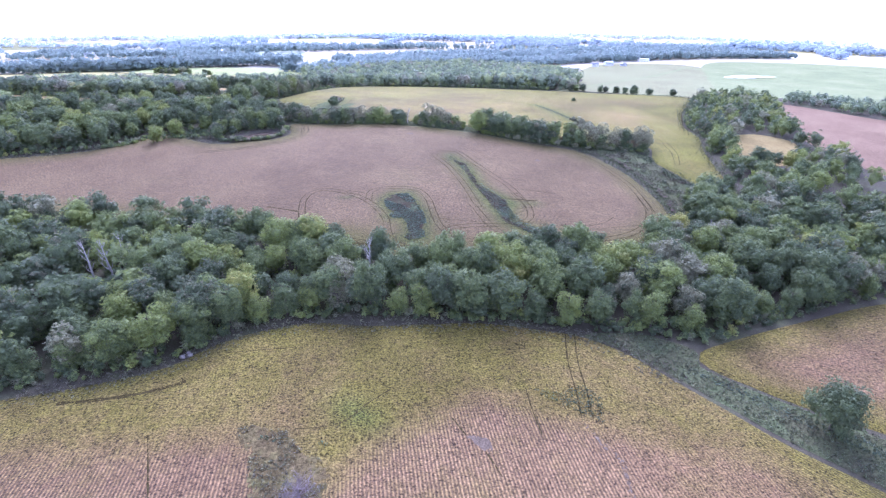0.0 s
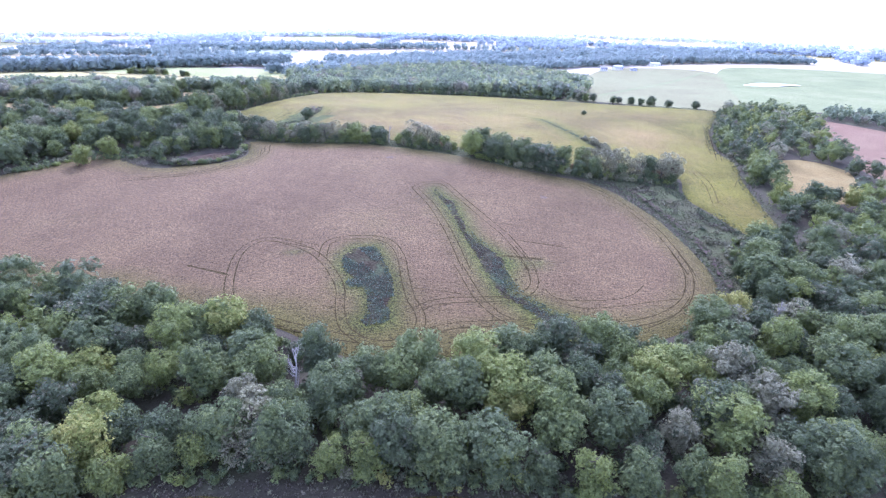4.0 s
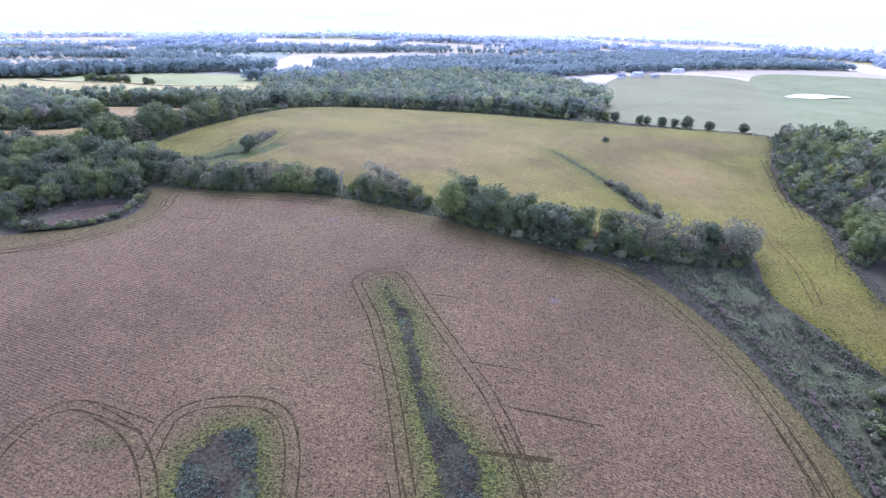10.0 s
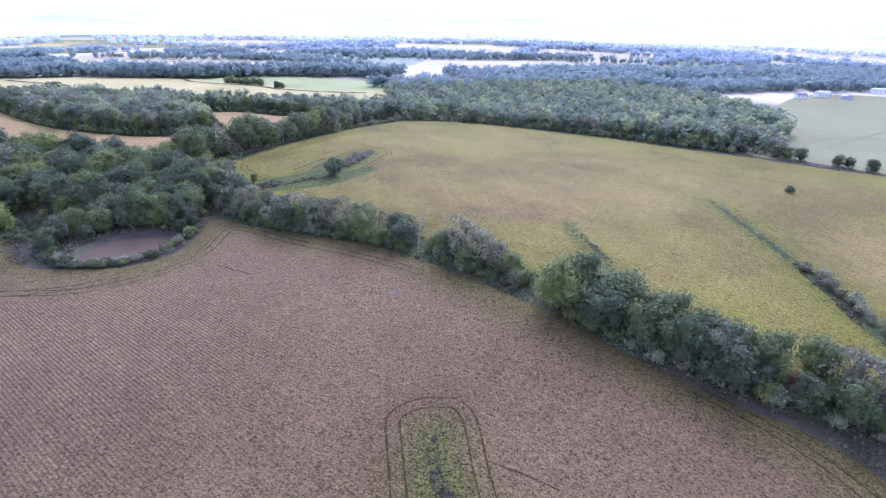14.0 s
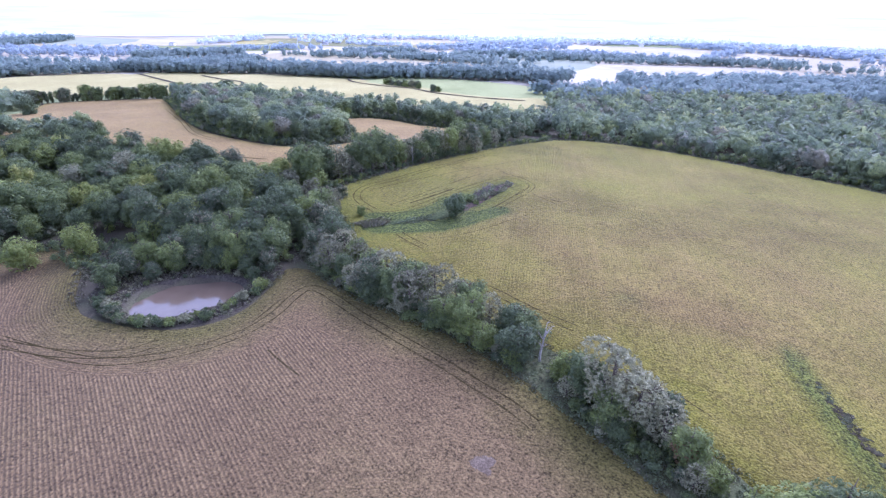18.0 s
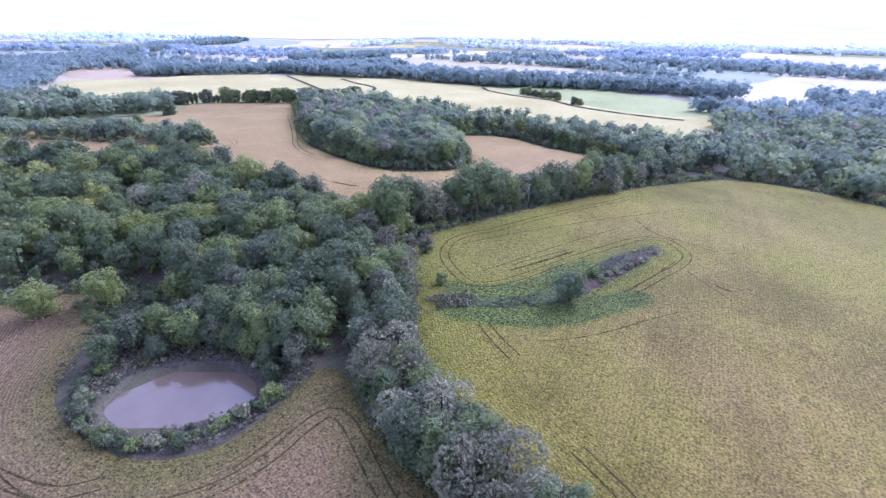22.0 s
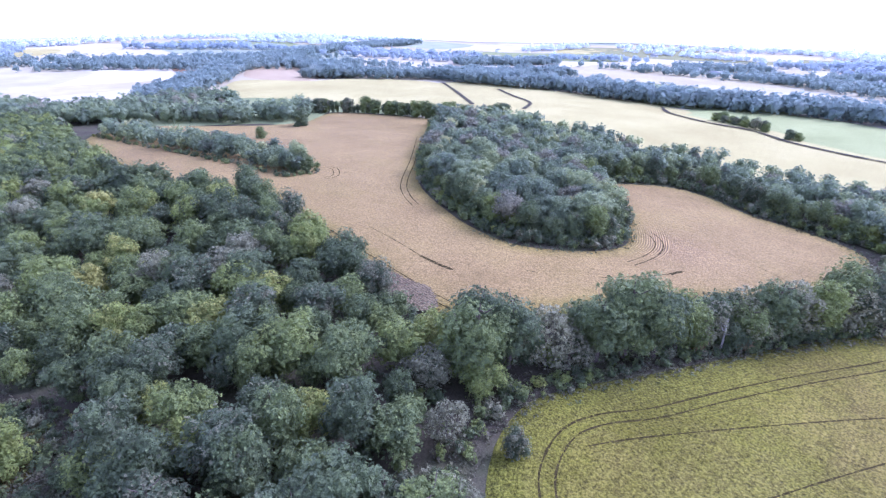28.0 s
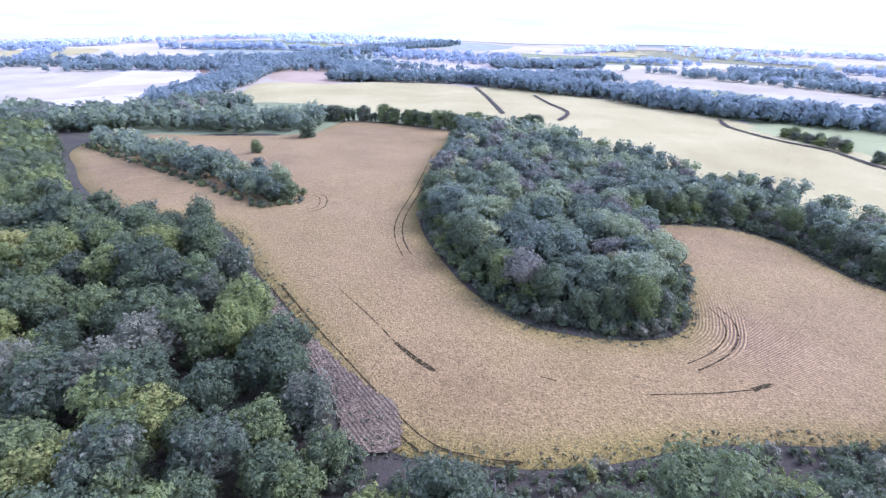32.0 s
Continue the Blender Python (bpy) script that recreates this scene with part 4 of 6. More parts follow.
def crown_shape(rng, radius, low, high, lobes, leaves, size, core=True, loose=0.55, spread=(0.30, 0.46)):
    """A crown of overlapping lobes set with leaf clumps: corners, quads, triangles."""
    tall = (high - low) / 2
    c = unit(rng.normal(size=(lobes, 3))) * rng.uniform(0.3, 0.74, (lobes, 1))
    c[:, 2] = c[:, 2] * 0.75 + 0.12
    c[0] = (0, 0, 0)
    c = c * (radius, radius, tall) + (0, 0, (low + high) / 2)
    r = rng.uniform(*spread, lobes) * radius
    r[0] = radius * 0.66
    V, T, Q, at = [], [], [], 0
    if core:
        for ci, ri in zip(c, r):
            V.append(BALL_V * (ri * rng.uniform(0.62, 0.86, (len(BALL_V), 1))) * (1, 1, tall / radius if ri == r[0] else 1.0) + ci)
            T.append(BALL_T + at)
            at += len(BALL_V)
    which = rng.choice(lobes, leaves, p=r ** 2 / (r ** 2).sum())
    d = unit(rng.normal(size=(leaves, 3)) + (0, 0, 0.45))
    p = c[which] + d * (r[which] * rng.uniform(0.88, 1.12, leaves))[:, None] * np.where((which == 0)[:, None], [[1, 1, tall / radius]], [[1.0, 1.0, 1.0]])
    deep = np.min(np.linalg.norm((p[:, None] - c[None]), axis=2) / r[None] + (np.arange(lobes)[None] == which[:, None]) * 9, axis=1) < 0.78
    p, d = p[~deep], d[~deep]
    m = len(p)
    nrm = unit(d * 0.8 + (0, 0, 0.35) + rng.normal(size=(m, 3)) * loose)
    a = unit(np.cross(nrm, rng.normal(size=(m, 3))))
    b = np.cross(nrm, a)
    s = size * rng.uniform(0.6, 1.35, (m, 1))
    corners = np.stack([p + a * s, p + b * s * rng.uniform(0.45, 0.9, (m, 1)), p - a * s * rng.uniform(0.6, 1, (m, 1)), p - b * s * rng.uniform(0.45, 0.9, (m, 1))], 1)
    corners += (nrm * s * 0.25)[:, None] * rng.uniform(-1, 1, (m, 4, 1))
    V.append(corners.reshape(-1, 3))
    Q = np.arange(m * 4).reshape(m, 4) + at
    return np.concatenate(V), Q, np.concatenate(T) if T else None


def tube(points, radii, sides=6):
    """A tapered limb along the points: corners and quads."""
    p, r = np.array(points, float), np.array(radii, float)
    d = unit(np.gradient(p, axis=0))
    ref = np.where(np.abs(d[:, 2:3]) > 0.9, [[1.0, 0, 0]], [[0, 0, 1.0]])
    a = unit(np.cross(d, ref))
    b = np.cross(d, a)
    ang = np.arange(sides) * 2 * np.pi / sides
    V = (p[:, None] + r[:, None, None] * (np.cos(ang)[None, :, None] * a[:, None] + np.sin(ang)[None, :, None] * b[:, None])).reshape(-1, 3)
    i, j = np.meshgrid(np.arange(len(p) - 1), np.arange(sides), indexing="ij")
    Q = np.stack([i * sides + j, i * sides + (j + 1) % sides, (i + 1) * sides + (j + 1) % sides, (i + 1) * sides + j], -1).reshape(-1, 4)
    return V, Q


def join(pieces):
    V, Q, at = [], [], 0
    for v, q in pieces:
        V.append(v), Q.append(q + at)
        at += len(v)
    return np.concatenate(V), np.concatenate(Q)


def limbs(rng, tall, thick, spread, count, start=0.3, twigs=0):
    """A leaning trunk with limbs and, for bare trees, twigs."""
    lean = rng.normal(size=2) * 0.03 * tall
    trunk = [(0, 0, -0.6), (0.02 * tall, 0, tall * 0.25), (lean[0] * 0.6, lean[1] * 0.6, tall * 0.6), (lean[0], lean[1], tall * 0.92)]
    out = [tube(trunk, [thick * 1.35, thick, thick * 0.65, thick * 0.12])]
    for k in range(count):
        f = rng.uniform(start, 0.85)
        a = rng.uniform(0, 2 * np.pi)
        s = np.array([lean[0] * f, lean[1] * f, tall * f])
        e = s + np.array([np.cos(a) * spread, np.sin(a) * spread, tall * 0.22]) * rng.uniform(0.6, 1.1) * (1.15 - f * 0.6)
        mid = (s + e) / 2 + (0, 0, -0.03 * tall)
        out.append(tube([s, mid, e], [thick * 0.45, thick * 0.28, thick * 0.06], 5))
        for _ in range(twigs):
            g = rng.uniform(0.3, 1)
            t0 = s + (e - s) * g
            t1 = t0 + unit(rng.normal(size=3) + (0, 0, 0.5)) * spread * rng.uniform(0.25, 0.6)
            out.append(tube([t0, (t0 + t1) / 2 + rng.normal(size=3) * 0.1, t1], [thick * 0.14, thick * 0.09, thick * 0.03], 3))
    return join(out)


def tree_kind(seed, radius, tall, lobes, leaves, size, mat, label, name="tree", category="tree", low=0.22, bark=None, twigs=0, loose=0.55, core=True, count=5, tint=0.42):
    """One tree with trunk and crown, kept as the model of its kind."""
    rng = np.random.default_rng(seed)
    root = tagged(new(name), label, category)
    v, q = limbs(rng, tall * 0.9, 0.02 * tall + 0.05, radius * 0.8, count, 0.3, twigs)
    part("trunk", mesh_of("trunk", v, q, None, [bark or M_bark], None, True), root)
    v, q, t = crown_shape(rng, radius, tall * low, tall, lobes, leaves, size, core, loose)
    part("crown", mesh_of("crown", v, q, t, [mat], {"tint": np.full(len(v), tint)}), root)
    return root


used = set()


def plant(model, x, y, size=1.0, turn=None, rng=random, wide=None, group=""):
    """The model itself, or a copy of it, standing on the land at x, y."""
    m = pose(x, y, float(height(x, y)), 0, 0, rng.uniform(0, 360) if turn is None else turn) @ Matrix.Diagonal((size * (wide or 1), size * (wide or 1), size, 1))
    if model.name in used:
        ob = copy_thing(model, m)
    else:
        used.add(model.name)
        ob = model
    ob.matrix_basis = m
    if group:
        ob["group"] = group
    return ob


ROUND = [tree_kind(11 + k, 4.5, 11.0, 20, 1700, 0.36, M_leaf_own, "broad-leaved green tree with a rounded full crown", low=-0.34) for k in range(4)]
TALL = [tree_kind(31 + k, 5.6, 15.5, 24, 2200, 0.42, M_leaf_own, "tall green broad-leaved tree of the wood's edge", low=-0.15) for k in range(5)]
PALE = [tree_kind(51 + k, 4.4, 10.5, 16, 2600, 0.33, M_pale, "grey half-bare tree with thin pale foliage", low=-0.12, twigs=6, loose=1.1, core=False, count=9) for k in range(3)]
BUSH = [tree_kind(71 + k, 1.9, 2.9, 7, 300, 0.32, M_leaf_own, "low green bush with dense leaves", "bush", "bush", low=-0.15, count=3) for k in range(3)]
PALEBUSH = [tree_kind(81 + k, 2.2, 3.0, 7, 300, 0.32, M_pale, "low grey-brown bush with thin leaves", "bush", "bush", low=-0.15, count=5, loose=1.0, twigs=3) for k in range(2)]
CEDAR = [tree_kind(91 + k, 2.5, 9.5, 10, 420, 0.42, M_leaf_own, "dark narrow tree in a tree row", low=-0.3, count=3, tint=0.25) for k in range(2)]
for model in PALE:
    model.name = "half_bare_tree"


def bare_tree(seed, x, y, tall, label, spread=3.0):
    rng = np.random.default_rng(seed)
    v, q = limbs(rng, tall, 0.16 + 0.008 * tall, spread, 9, 0.25, 7)
    root = tagged(new("bare_tree"), label, "dead tree")
    part("trunk", mesh_of("trunk", v, q, None, [M_dead], None, True), root)
    root.matrix_basis = pose(x, y, float(height(x, y)), 0, 0, seed * 37)
    return root


CORRIDOR = [(0, 40), (35, 160), (0, 300), (-100, 400), (-200, 440)]


def copse(name, outline, spacing, tall, label, models=None, tint=(0.42, 0.16), holes=(), seed=1, mat=None, edge=0.0, category="woodland", patchy=0.03, grey=0.05, sizes=(0.7, 1.2), lift=0.0, gaps=-9.0):
    """A wood too thick to count: trees on a shaken grid inside an outline, joined as stuff; the finest ones near the
    flight path.
    """
    rng = np.random.default_rng(seed)
    xs, ys = [p[0] for p in outline], [p[1] for p in outline]
    x, y = np.meshgrid(np.arange(min(xs), max(xs), spacing), np.arange(min(ys), max(ys), spacing * 0.87))
    x[1::2] += spacing / 2
    x, y = (x + rng.uniform(-0.42, 0.42, x.shape) * spacing).ravel(), (y + rng.uniform(-0.42, 0.42, y.shape) * spacing).ravel()
    ok = inside(outline, x, y) & (away(outline, x, y) > edge)
    for hole in holes:
        ok &= ~inside(hole, x, y)
    if gaps > -1:
        ok &= np.array([noise.noise((a * 0.16, b * 0.16, seed * 3.1)) for a, b in zip(x, y)]) > gaps
    x, y = x[ok], y[ok]
    z = height(x, y) + lift if len(x) else x
    sets = [models] if models else [NEAR, MID, FAR]
    reach = away(CORRIDOR, x, y, False)
    level = np.zeros(len(x), int) if models else np.where(reach < 105, 0, np.where(reach < 200, 1, 2))
    pick = rng.integers(0, 1000, len(x))
    size = tall * rng.uniform(*sizes, len(x))
    wide = size * rng.uniform(0.88, 1.28, len(x))
    turn = rng.uniform(0, 2 * np.pi, len(x))
    grain = np.array([noise.noise((a * patchy, b * patchy, seed)) for a, b in zip(x, y)])
    shade = np.maximum(tint[0] + 0.22 * grain + rng.normal(size=len(x)) * tint[1], 0.2)
    shade = np.where(rng.random(len(x)) < grey, 0.02, shade)
    V, Q, T, C, at = [], [], [], [], 0
    for lv, group in enumerate(sets):
        for k, (v, q, t) in enumerate(group):
            sel = np.where((level == lv) & (pick % len(group) == k))[0]
            if not len(sel):
                continue
            s, c, w = np.sin(turn[sel])[:, None], np.cos(turn[sel])[:, None], wide[sel][:, None]
            P = np.stack([(v[None, :, 0] * c - v[None, :, 1] * s) * w + x[sel][:, None], (v[None, :, 0] * s + v[None, :, 1] * c) * w + y[sel][:, None],
                          v[None, :, 2] * size[sel][:, None] + z[sel][:, None]], -1)
            m, nv = len(sel), len(v)
            base = at + np.arange(m)[:, None, None] * nv
            V.append(P.reshape(-1, 3)), Q.append((q[None] + base).reshape(-1, 4))
            if t is not None:
                T.append((t[None] + base).reshape(-1, 3))
            C.append(np.repeat(shade[sel], nv))
            at += m * nv
    if not V:
        return None
    return tagged(new(name, mesh_of(name, np.concatenate(V), np.concatenate(Q), np.concatenate(T) if T else None, [mat or M_leaf], {"tint": np.concatenate(C)})), label, category, kind="stuff")


def models_of(seed, count, lobes, leaves, size, low=0.15, radius=0.33, core=True, loose=0.55, spread=(0.30, 0.46)):
    """Crowns one metre tall, for the joined woods."""
    return [crown_shape(np.random.default_rng(seed + k), radius, low, 1.0, lobes, leaves, size, core, loose, spread) for k in range(count)]


NEAR = models_of(201, 10, 26, 1400, 0.030, -0.12, 0.42, spread=(0.19, 0.33))
MID = models_of(231, 6, 13, 280, 0.050, -0.2, 0.42, spread=(0.22, 0.38))
FAR = models_of(261, 5, 4, 32, 0.115, -0.2, 0.40)
DISTANT = models_of(281, 4, 1, 10, 0.2, -0.2, 0.75)
LOW = models_of(271, 6, 2, 22, 0.15, -0.2, 0.5)
SHRUB = models_of(301, 5, 3, 34, 0.15, -0.3, 0.58)


def fringe(name, line, width, spacing, tall, label, seed, closed=False, tint=0.42):
    """Shrubs and young trees that hide the feet of a wood's edge."""
    pts = smooth_line(line, 6, closed)
    return copse(name, belt(pts, width), spacing, tall, label, SHRUB, (tint, 0.2), seed=seed, category="undergrowth", grey=0.12, sizes=(0.5, 1.25))


def set_back(line, wood, step, depth):
    """Points along a wood's edge, moved into the wood."""
    p = np.array(smooth_line(line, step))
    d = np.gradient(p, axis=0)
    n = np.stack([-d[:, 1], d[:, 0]], 1) / np.hypot(d[:, 0], d[:, 1])[:, None]
    q = p + n * depth
    ok = inside(wood, q[:, 0], q[:, 1])
    return [tuple(v) for v in np.where(ok[:, None], q, p - n * depth)]


def belt(line, width):
    p = np.array(line, float)
    d = np.gradient(p, axis=0)
    s = np.stack([-d[:, 1], d[:, 0]], 1) / np.hypot(d[:, 0], d[:, 1])[:, None] * width / 2
    return [tuple(q) for q in p + s] + [tuple(q) for q in (p - s)[::-1]]

# ---- woods ----
copse("creek_wood", CREEK_WOOD, 9.4, 15.5, "thick belt of mixed green trees along the creek", None, (0.43, 0.21), seed=3, edge=1.0, grey=0.04, holes=[[(-107, 149), (-93, 149), (-89, 165), (-104, 165)], [(-19, 148), (-11, 148), (-11, 156), (-19, 156)]])
copse("oak_wood", LEFT_WOOD, 9.4, 15.5, "dense wood of dark and light green broad-leaved trees", None, (0.43, 0.21), seed=4, edge=3.5, grey=0.035, holes=[CORNER_GLADE])
copse("wood_band", WOOD_BAND, 8.0, 12.5, "band of trees between the tan and the yellow field", None, (0.36, 0.18), seed=9, edge=3.5, grey=0.12, holes=[[(-200, 380), (-60, 380), (-60, 512), (-200, 512)]])
NORTH, SOUTH = [(-700, 586), (700, 586), (700, 1500), (-700, 1500)], [(-700, 586), (700, 586), (700, 0), (-700, 0)]
# leaf colour of both forest parts and the strip wood holds painted haze
copse("forest", FOREST, 9.8, 15.0, "wide green forest behind the fields, haze tinted into its leaves", None, (0.46, 0.17), seed=5, edge=0.3, mat=M_far, holes=[SOUTH])
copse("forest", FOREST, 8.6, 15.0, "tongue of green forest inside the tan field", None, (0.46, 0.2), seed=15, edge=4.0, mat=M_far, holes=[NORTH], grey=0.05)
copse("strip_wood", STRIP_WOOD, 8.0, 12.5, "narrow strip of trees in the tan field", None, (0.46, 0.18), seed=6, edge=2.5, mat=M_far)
copse("draw_wood", RIGHT_WOOD, 9.0, 12.0, "wooded draw of green and greyish trees", None, (0.46, 0.2), holes=[RIGHT_GLADE], seed=7, edge=1.0, grey=0.05)
sheet("meadow", RIGHT_GLADE, 4.0, 0.3, M_dry_glade, label="small dry grass glade inside the wooded draw", category="meadow")


copse("creek_shrubs", CREEK_WOOD, 5.8, 4.5, "young trees and shrubs under the creek wood", SHRUB, (0.36, 0.2), seed=101, edge=2.0, category="undergrowth", grey=0.05)
copse("oak_shrubs", LEFT_WOOD, 5.8, 4.5, "young trees and shrubs under the oak wood", SHRUB, (0.36, 0.2), seed=102, edge=2.0, category="undergrowth", grey=0.05, holes=[CORNER_GLADE])
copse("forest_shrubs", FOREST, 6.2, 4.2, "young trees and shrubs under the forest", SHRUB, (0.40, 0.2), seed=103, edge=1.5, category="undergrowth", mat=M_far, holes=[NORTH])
fringe("creek_undergrowth", CREEK_WOOD[1:17], 5, 2.6, 3.2, "shrubs along the foot of the creek trees", 61)
fringe("creek_undergrowth", CREEK_WOOD[19:], 5, 2.6, 2.8, "shrubs along the foot of the creek trees", 62)
fringe("oak_undergrowth", LEFT_WOOD[1:13], 5, 2.7, 3.2, "shrubs along the foot of the oak wood", 63)
fringe("band_undergrowth", WOOD_BAND, 5, 2.3, 2.6, "shrubs along the foot of the band of trees", 69, True)
fringe("oak_undergrowth", LEFT_WOOD[13:24], 5, 2.7, 3.2, "shrubs along the foot of the oak wood", 64)
fringe("forest_undergrowth", FOREST[17:], 6, 2.3, 4.2, "shrubs along the foot of the forest", 65)
fringe("forest_undergrowth", FOREST[:5], 8, 3.4, 4.5, "shrubs along the foot of the forest", 66)
fringe("strip_undergrowth", STRIP_WOOD[:9], 4, 3.0, 3.0, "shrubs along the foot of the tree strip", 67)
fringe("draw_undergrowth", RIGHT_WOOD[:7], 6, 3.0, 3.5, "shrubs along the foot of the wooded draw", 68)


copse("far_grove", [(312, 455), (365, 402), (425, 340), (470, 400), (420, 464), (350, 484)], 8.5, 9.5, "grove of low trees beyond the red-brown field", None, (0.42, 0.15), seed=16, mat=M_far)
copse("field_copse", [(-800, 541), (-792, 572), (-783, 602), (-806, 622), (-838, 620), (-850, 590), (-842, 556), (-822, 538)], 8.5, 19.0, "small wood standing in the far yellow field", FAR, (0.42, 0.15), seed=17, mat=M_blue_haze, edge=1.0)
BELTS = [
    ([(-760, 728), (-680, 742), (-621, 760), (-555, 800), (-490, 796), (-436, 815), (-399, 850), (-354, 890), (-270, 935), (-190, 940)], 36),
    ([(-1106, 517), (-960, 590), (-818, 606), (-772, 690), (-748, 760), (-725, 922)], 42),
    ([(-640, 360), (-733, 391), (-891, 445), (-1051, 500), (-1283, 705), (-1564, 1040)], 34),
    ([(-560, 300), (-540, 360), (-500, 420), (-486, 470)], 34),
    ([(-620, 420), (-560, 300), (-620, 230)], 40),
    ([(-969, 858), (-940, 950), (-922, 1054)], 50), ([(-739, 1174), (-700, 1240), (-659, 1309)], 50),
    ([(-160, 800), (-60, 900), (60, 960), (150, 1000)], 60), ([(150, 905), (240, 960), (330, 1010)], 40), ([(330, 1010), (430, 1050), (560, 1090), (760, 1110)], 55), ([(60, 1020), (220, 1100), (420, 1170), (700, 1260)], 70), ([(-120, 960), (0, 1040), (160, 1110)], 60),
]
# belts beyond the fields get leaves with the haze in their colour
for k, (line, width) in enumerate(BELTS):
    copse("tree_belt", belt(smooth_line(line, 40), width * 1.5), 9.0 if k < 5 else 11.0, 20.0 if k == 0 else 17.0, "belt of trees between distant fields", None if k < 5 else LOW, (0.42, 0.12), seed=20 + k, mat=M_far if k in (3, 4) else M_blue_haze)

# distant countryside: long woods and tree lines out to the skyline
rng = np.random.default_rng(77)
for k in range(70):
    a, r = rng.uniform(-52, 120), 950 + 850 * (k / 70) ** 1.1
    x, y = -50 - math.sin(radians(a)) * r, 250 + math.cos(radians(a)) * r
    w, h = rng.uniform(150, 520) * (0.6 + r / 2200), rng.uniform(26, 90) * (0.6 + r / 2600)
    turn = radians(a) + rng.uniform(-0.5, 0.5) if rng.random() < 0.8 else rng.uniform(0, 3)
    c, s = math.cos(turn), math.sin(turn)
    shape = [(x + c * math.cos(q) * w * 0.5 * f - s * math.sin(q) * h * 0.5 * f, y + s * math.cos(q) * w * 0.5 * f + c * math.sin(q) * h * 0.5 * f) for q, f in zip(np.arange(12) * 0.5236, rng.uniform(0.65, 1.15, 12))]
    # leaf tone steps paler with distance, as haze would make it
    copse("distant_wood", shape, 11.0 + r / 230, 14.0 + r / 700, "wood far off near the skyline", LOW if r < 1250 else DISTANT, (0.45, 0.12), seed=300 + k, mat=M_blue_haze if r < 1150 else M_haze if r < 1500 else M_pale_haze, sizes=(0.8, 1.25))
for k in range(24):
    a, r = rng.uniform(-48, 115), rng.uniform(1100, 1700)
    x, y = -50 - math.sin(radians(a)) * r, 250 + math.cos(radians(a)) * r
    w, h, turn = rng.uniform(150, 420), rng.uniform(90, 260), radians(a)
    c, s = math.cos(turn), math.sin(turn)
    shape = [(x + c * u * w - s * v * h, y + s * u * w + c * v * h) for u, v in ((-0.5, -0.5), (0.1, -0.55), (0.5, -0.45), (0.55, 0.5), (0, 0.45), (-0.5, 0.5))]
    sheet("field", shape, 45.0, 1.6, (M_straw, M_farcrop, M_pasture_green, M_pasture_brown)[k % 4], smooth_step=60,
          label=("pale stubble field far off", "yellow crop field far off", "green meadow far off", "dull brown pasture far off")[k % 4], category="field")

# glowing ring added as white skyline haze; it closes the view far behind everything
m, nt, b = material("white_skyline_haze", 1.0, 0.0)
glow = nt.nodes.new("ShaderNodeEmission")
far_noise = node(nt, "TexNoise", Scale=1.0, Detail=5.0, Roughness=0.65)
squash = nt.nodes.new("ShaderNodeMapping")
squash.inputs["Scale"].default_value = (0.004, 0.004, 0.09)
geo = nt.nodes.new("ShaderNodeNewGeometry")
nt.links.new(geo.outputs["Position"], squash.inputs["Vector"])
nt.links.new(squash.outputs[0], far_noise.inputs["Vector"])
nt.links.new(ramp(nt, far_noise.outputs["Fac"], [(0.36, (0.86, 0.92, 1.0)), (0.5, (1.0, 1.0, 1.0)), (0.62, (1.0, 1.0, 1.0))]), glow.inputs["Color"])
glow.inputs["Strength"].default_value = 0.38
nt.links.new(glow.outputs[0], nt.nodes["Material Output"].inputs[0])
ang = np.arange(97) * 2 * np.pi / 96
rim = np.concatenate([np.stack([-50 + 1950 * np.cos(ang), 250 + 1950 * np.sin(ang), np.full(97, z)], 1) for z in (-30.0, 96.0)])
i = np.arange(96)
tagged(new("backdrop", mesh_of("backdrop", rim, np.stack([i, i + 1, i + 98, i + 97], 1), None, [m], None, True)), "glowing white ring in place of the hazy skyline far behind the fields", "backdrop", kind="structure")

# ---- hedgerow between the brown and the yellow field ----
rnd = random.Random(5)
HEDGE = [((-100, 393), (-88, 376), (-70, 364), (-48, 358), (-27, 355), (-9, 350)), ((6, 345), (16, 340.5), (27, 335)), ((42, 325), (58, 315), (76, 308), (96, 303), (116, 301), (134, 303))]
for k, line in enumerate((HEDGE[0], HEDGE[2])):
    pts = smooth_line(line, 5.3)
    for i, (x, y) in enumerate(pts):
        far = i / len(pts)
        for side in (-2.2, 3.4):
            px, py = x + rnd.uniform(-1.8, 1.8) + side * 0.5, y + rnd.uniform(-1.4, 1.4) + side
            grey = rnd.random() < ((0.75 if 0.3 < far < 0.85 else 0.25) if k == 0 else (0.7 if far > 0.5 else 0.0))
            size = rnd.uniform(0.85, 1.25) * (1.0 if k == 0 else 1.24 if far < 0.5 else 1.12) * (0.72 if side < 0 and rnd.random() < 0.4 else 1)
            plant(rnd.choice(PALE if grey else ROUND), px, py, size, rng=rnd, wide=rnd.uniform(0.95, 1.2), group="hedgerow trees")
for line in HEDGE:
    for x, y in smooth_line(line, 6.5):
        plant(rnd.choice(ROUND + PALE[:1]), x + rnd.uniform(-2, 2), y - 3.4 + rnd.uniform(-0.8, 0.8), rnd.uniform(0.42, 0.62), rng=rnd, wide=1.25, group="hedgerow trees")
    for x, y in smooth_line(line, 3.2):
        plant(rnd.choice(BUSH + PALEBUSH), x + rnd.uniform(-1.2, 1.2) + 1.2, y - 4.6 + rnd.uniform(-1.4, 1.4), rnd.uniform(0.6, 1.3), rng=rnd, group="hedgerow bushes")
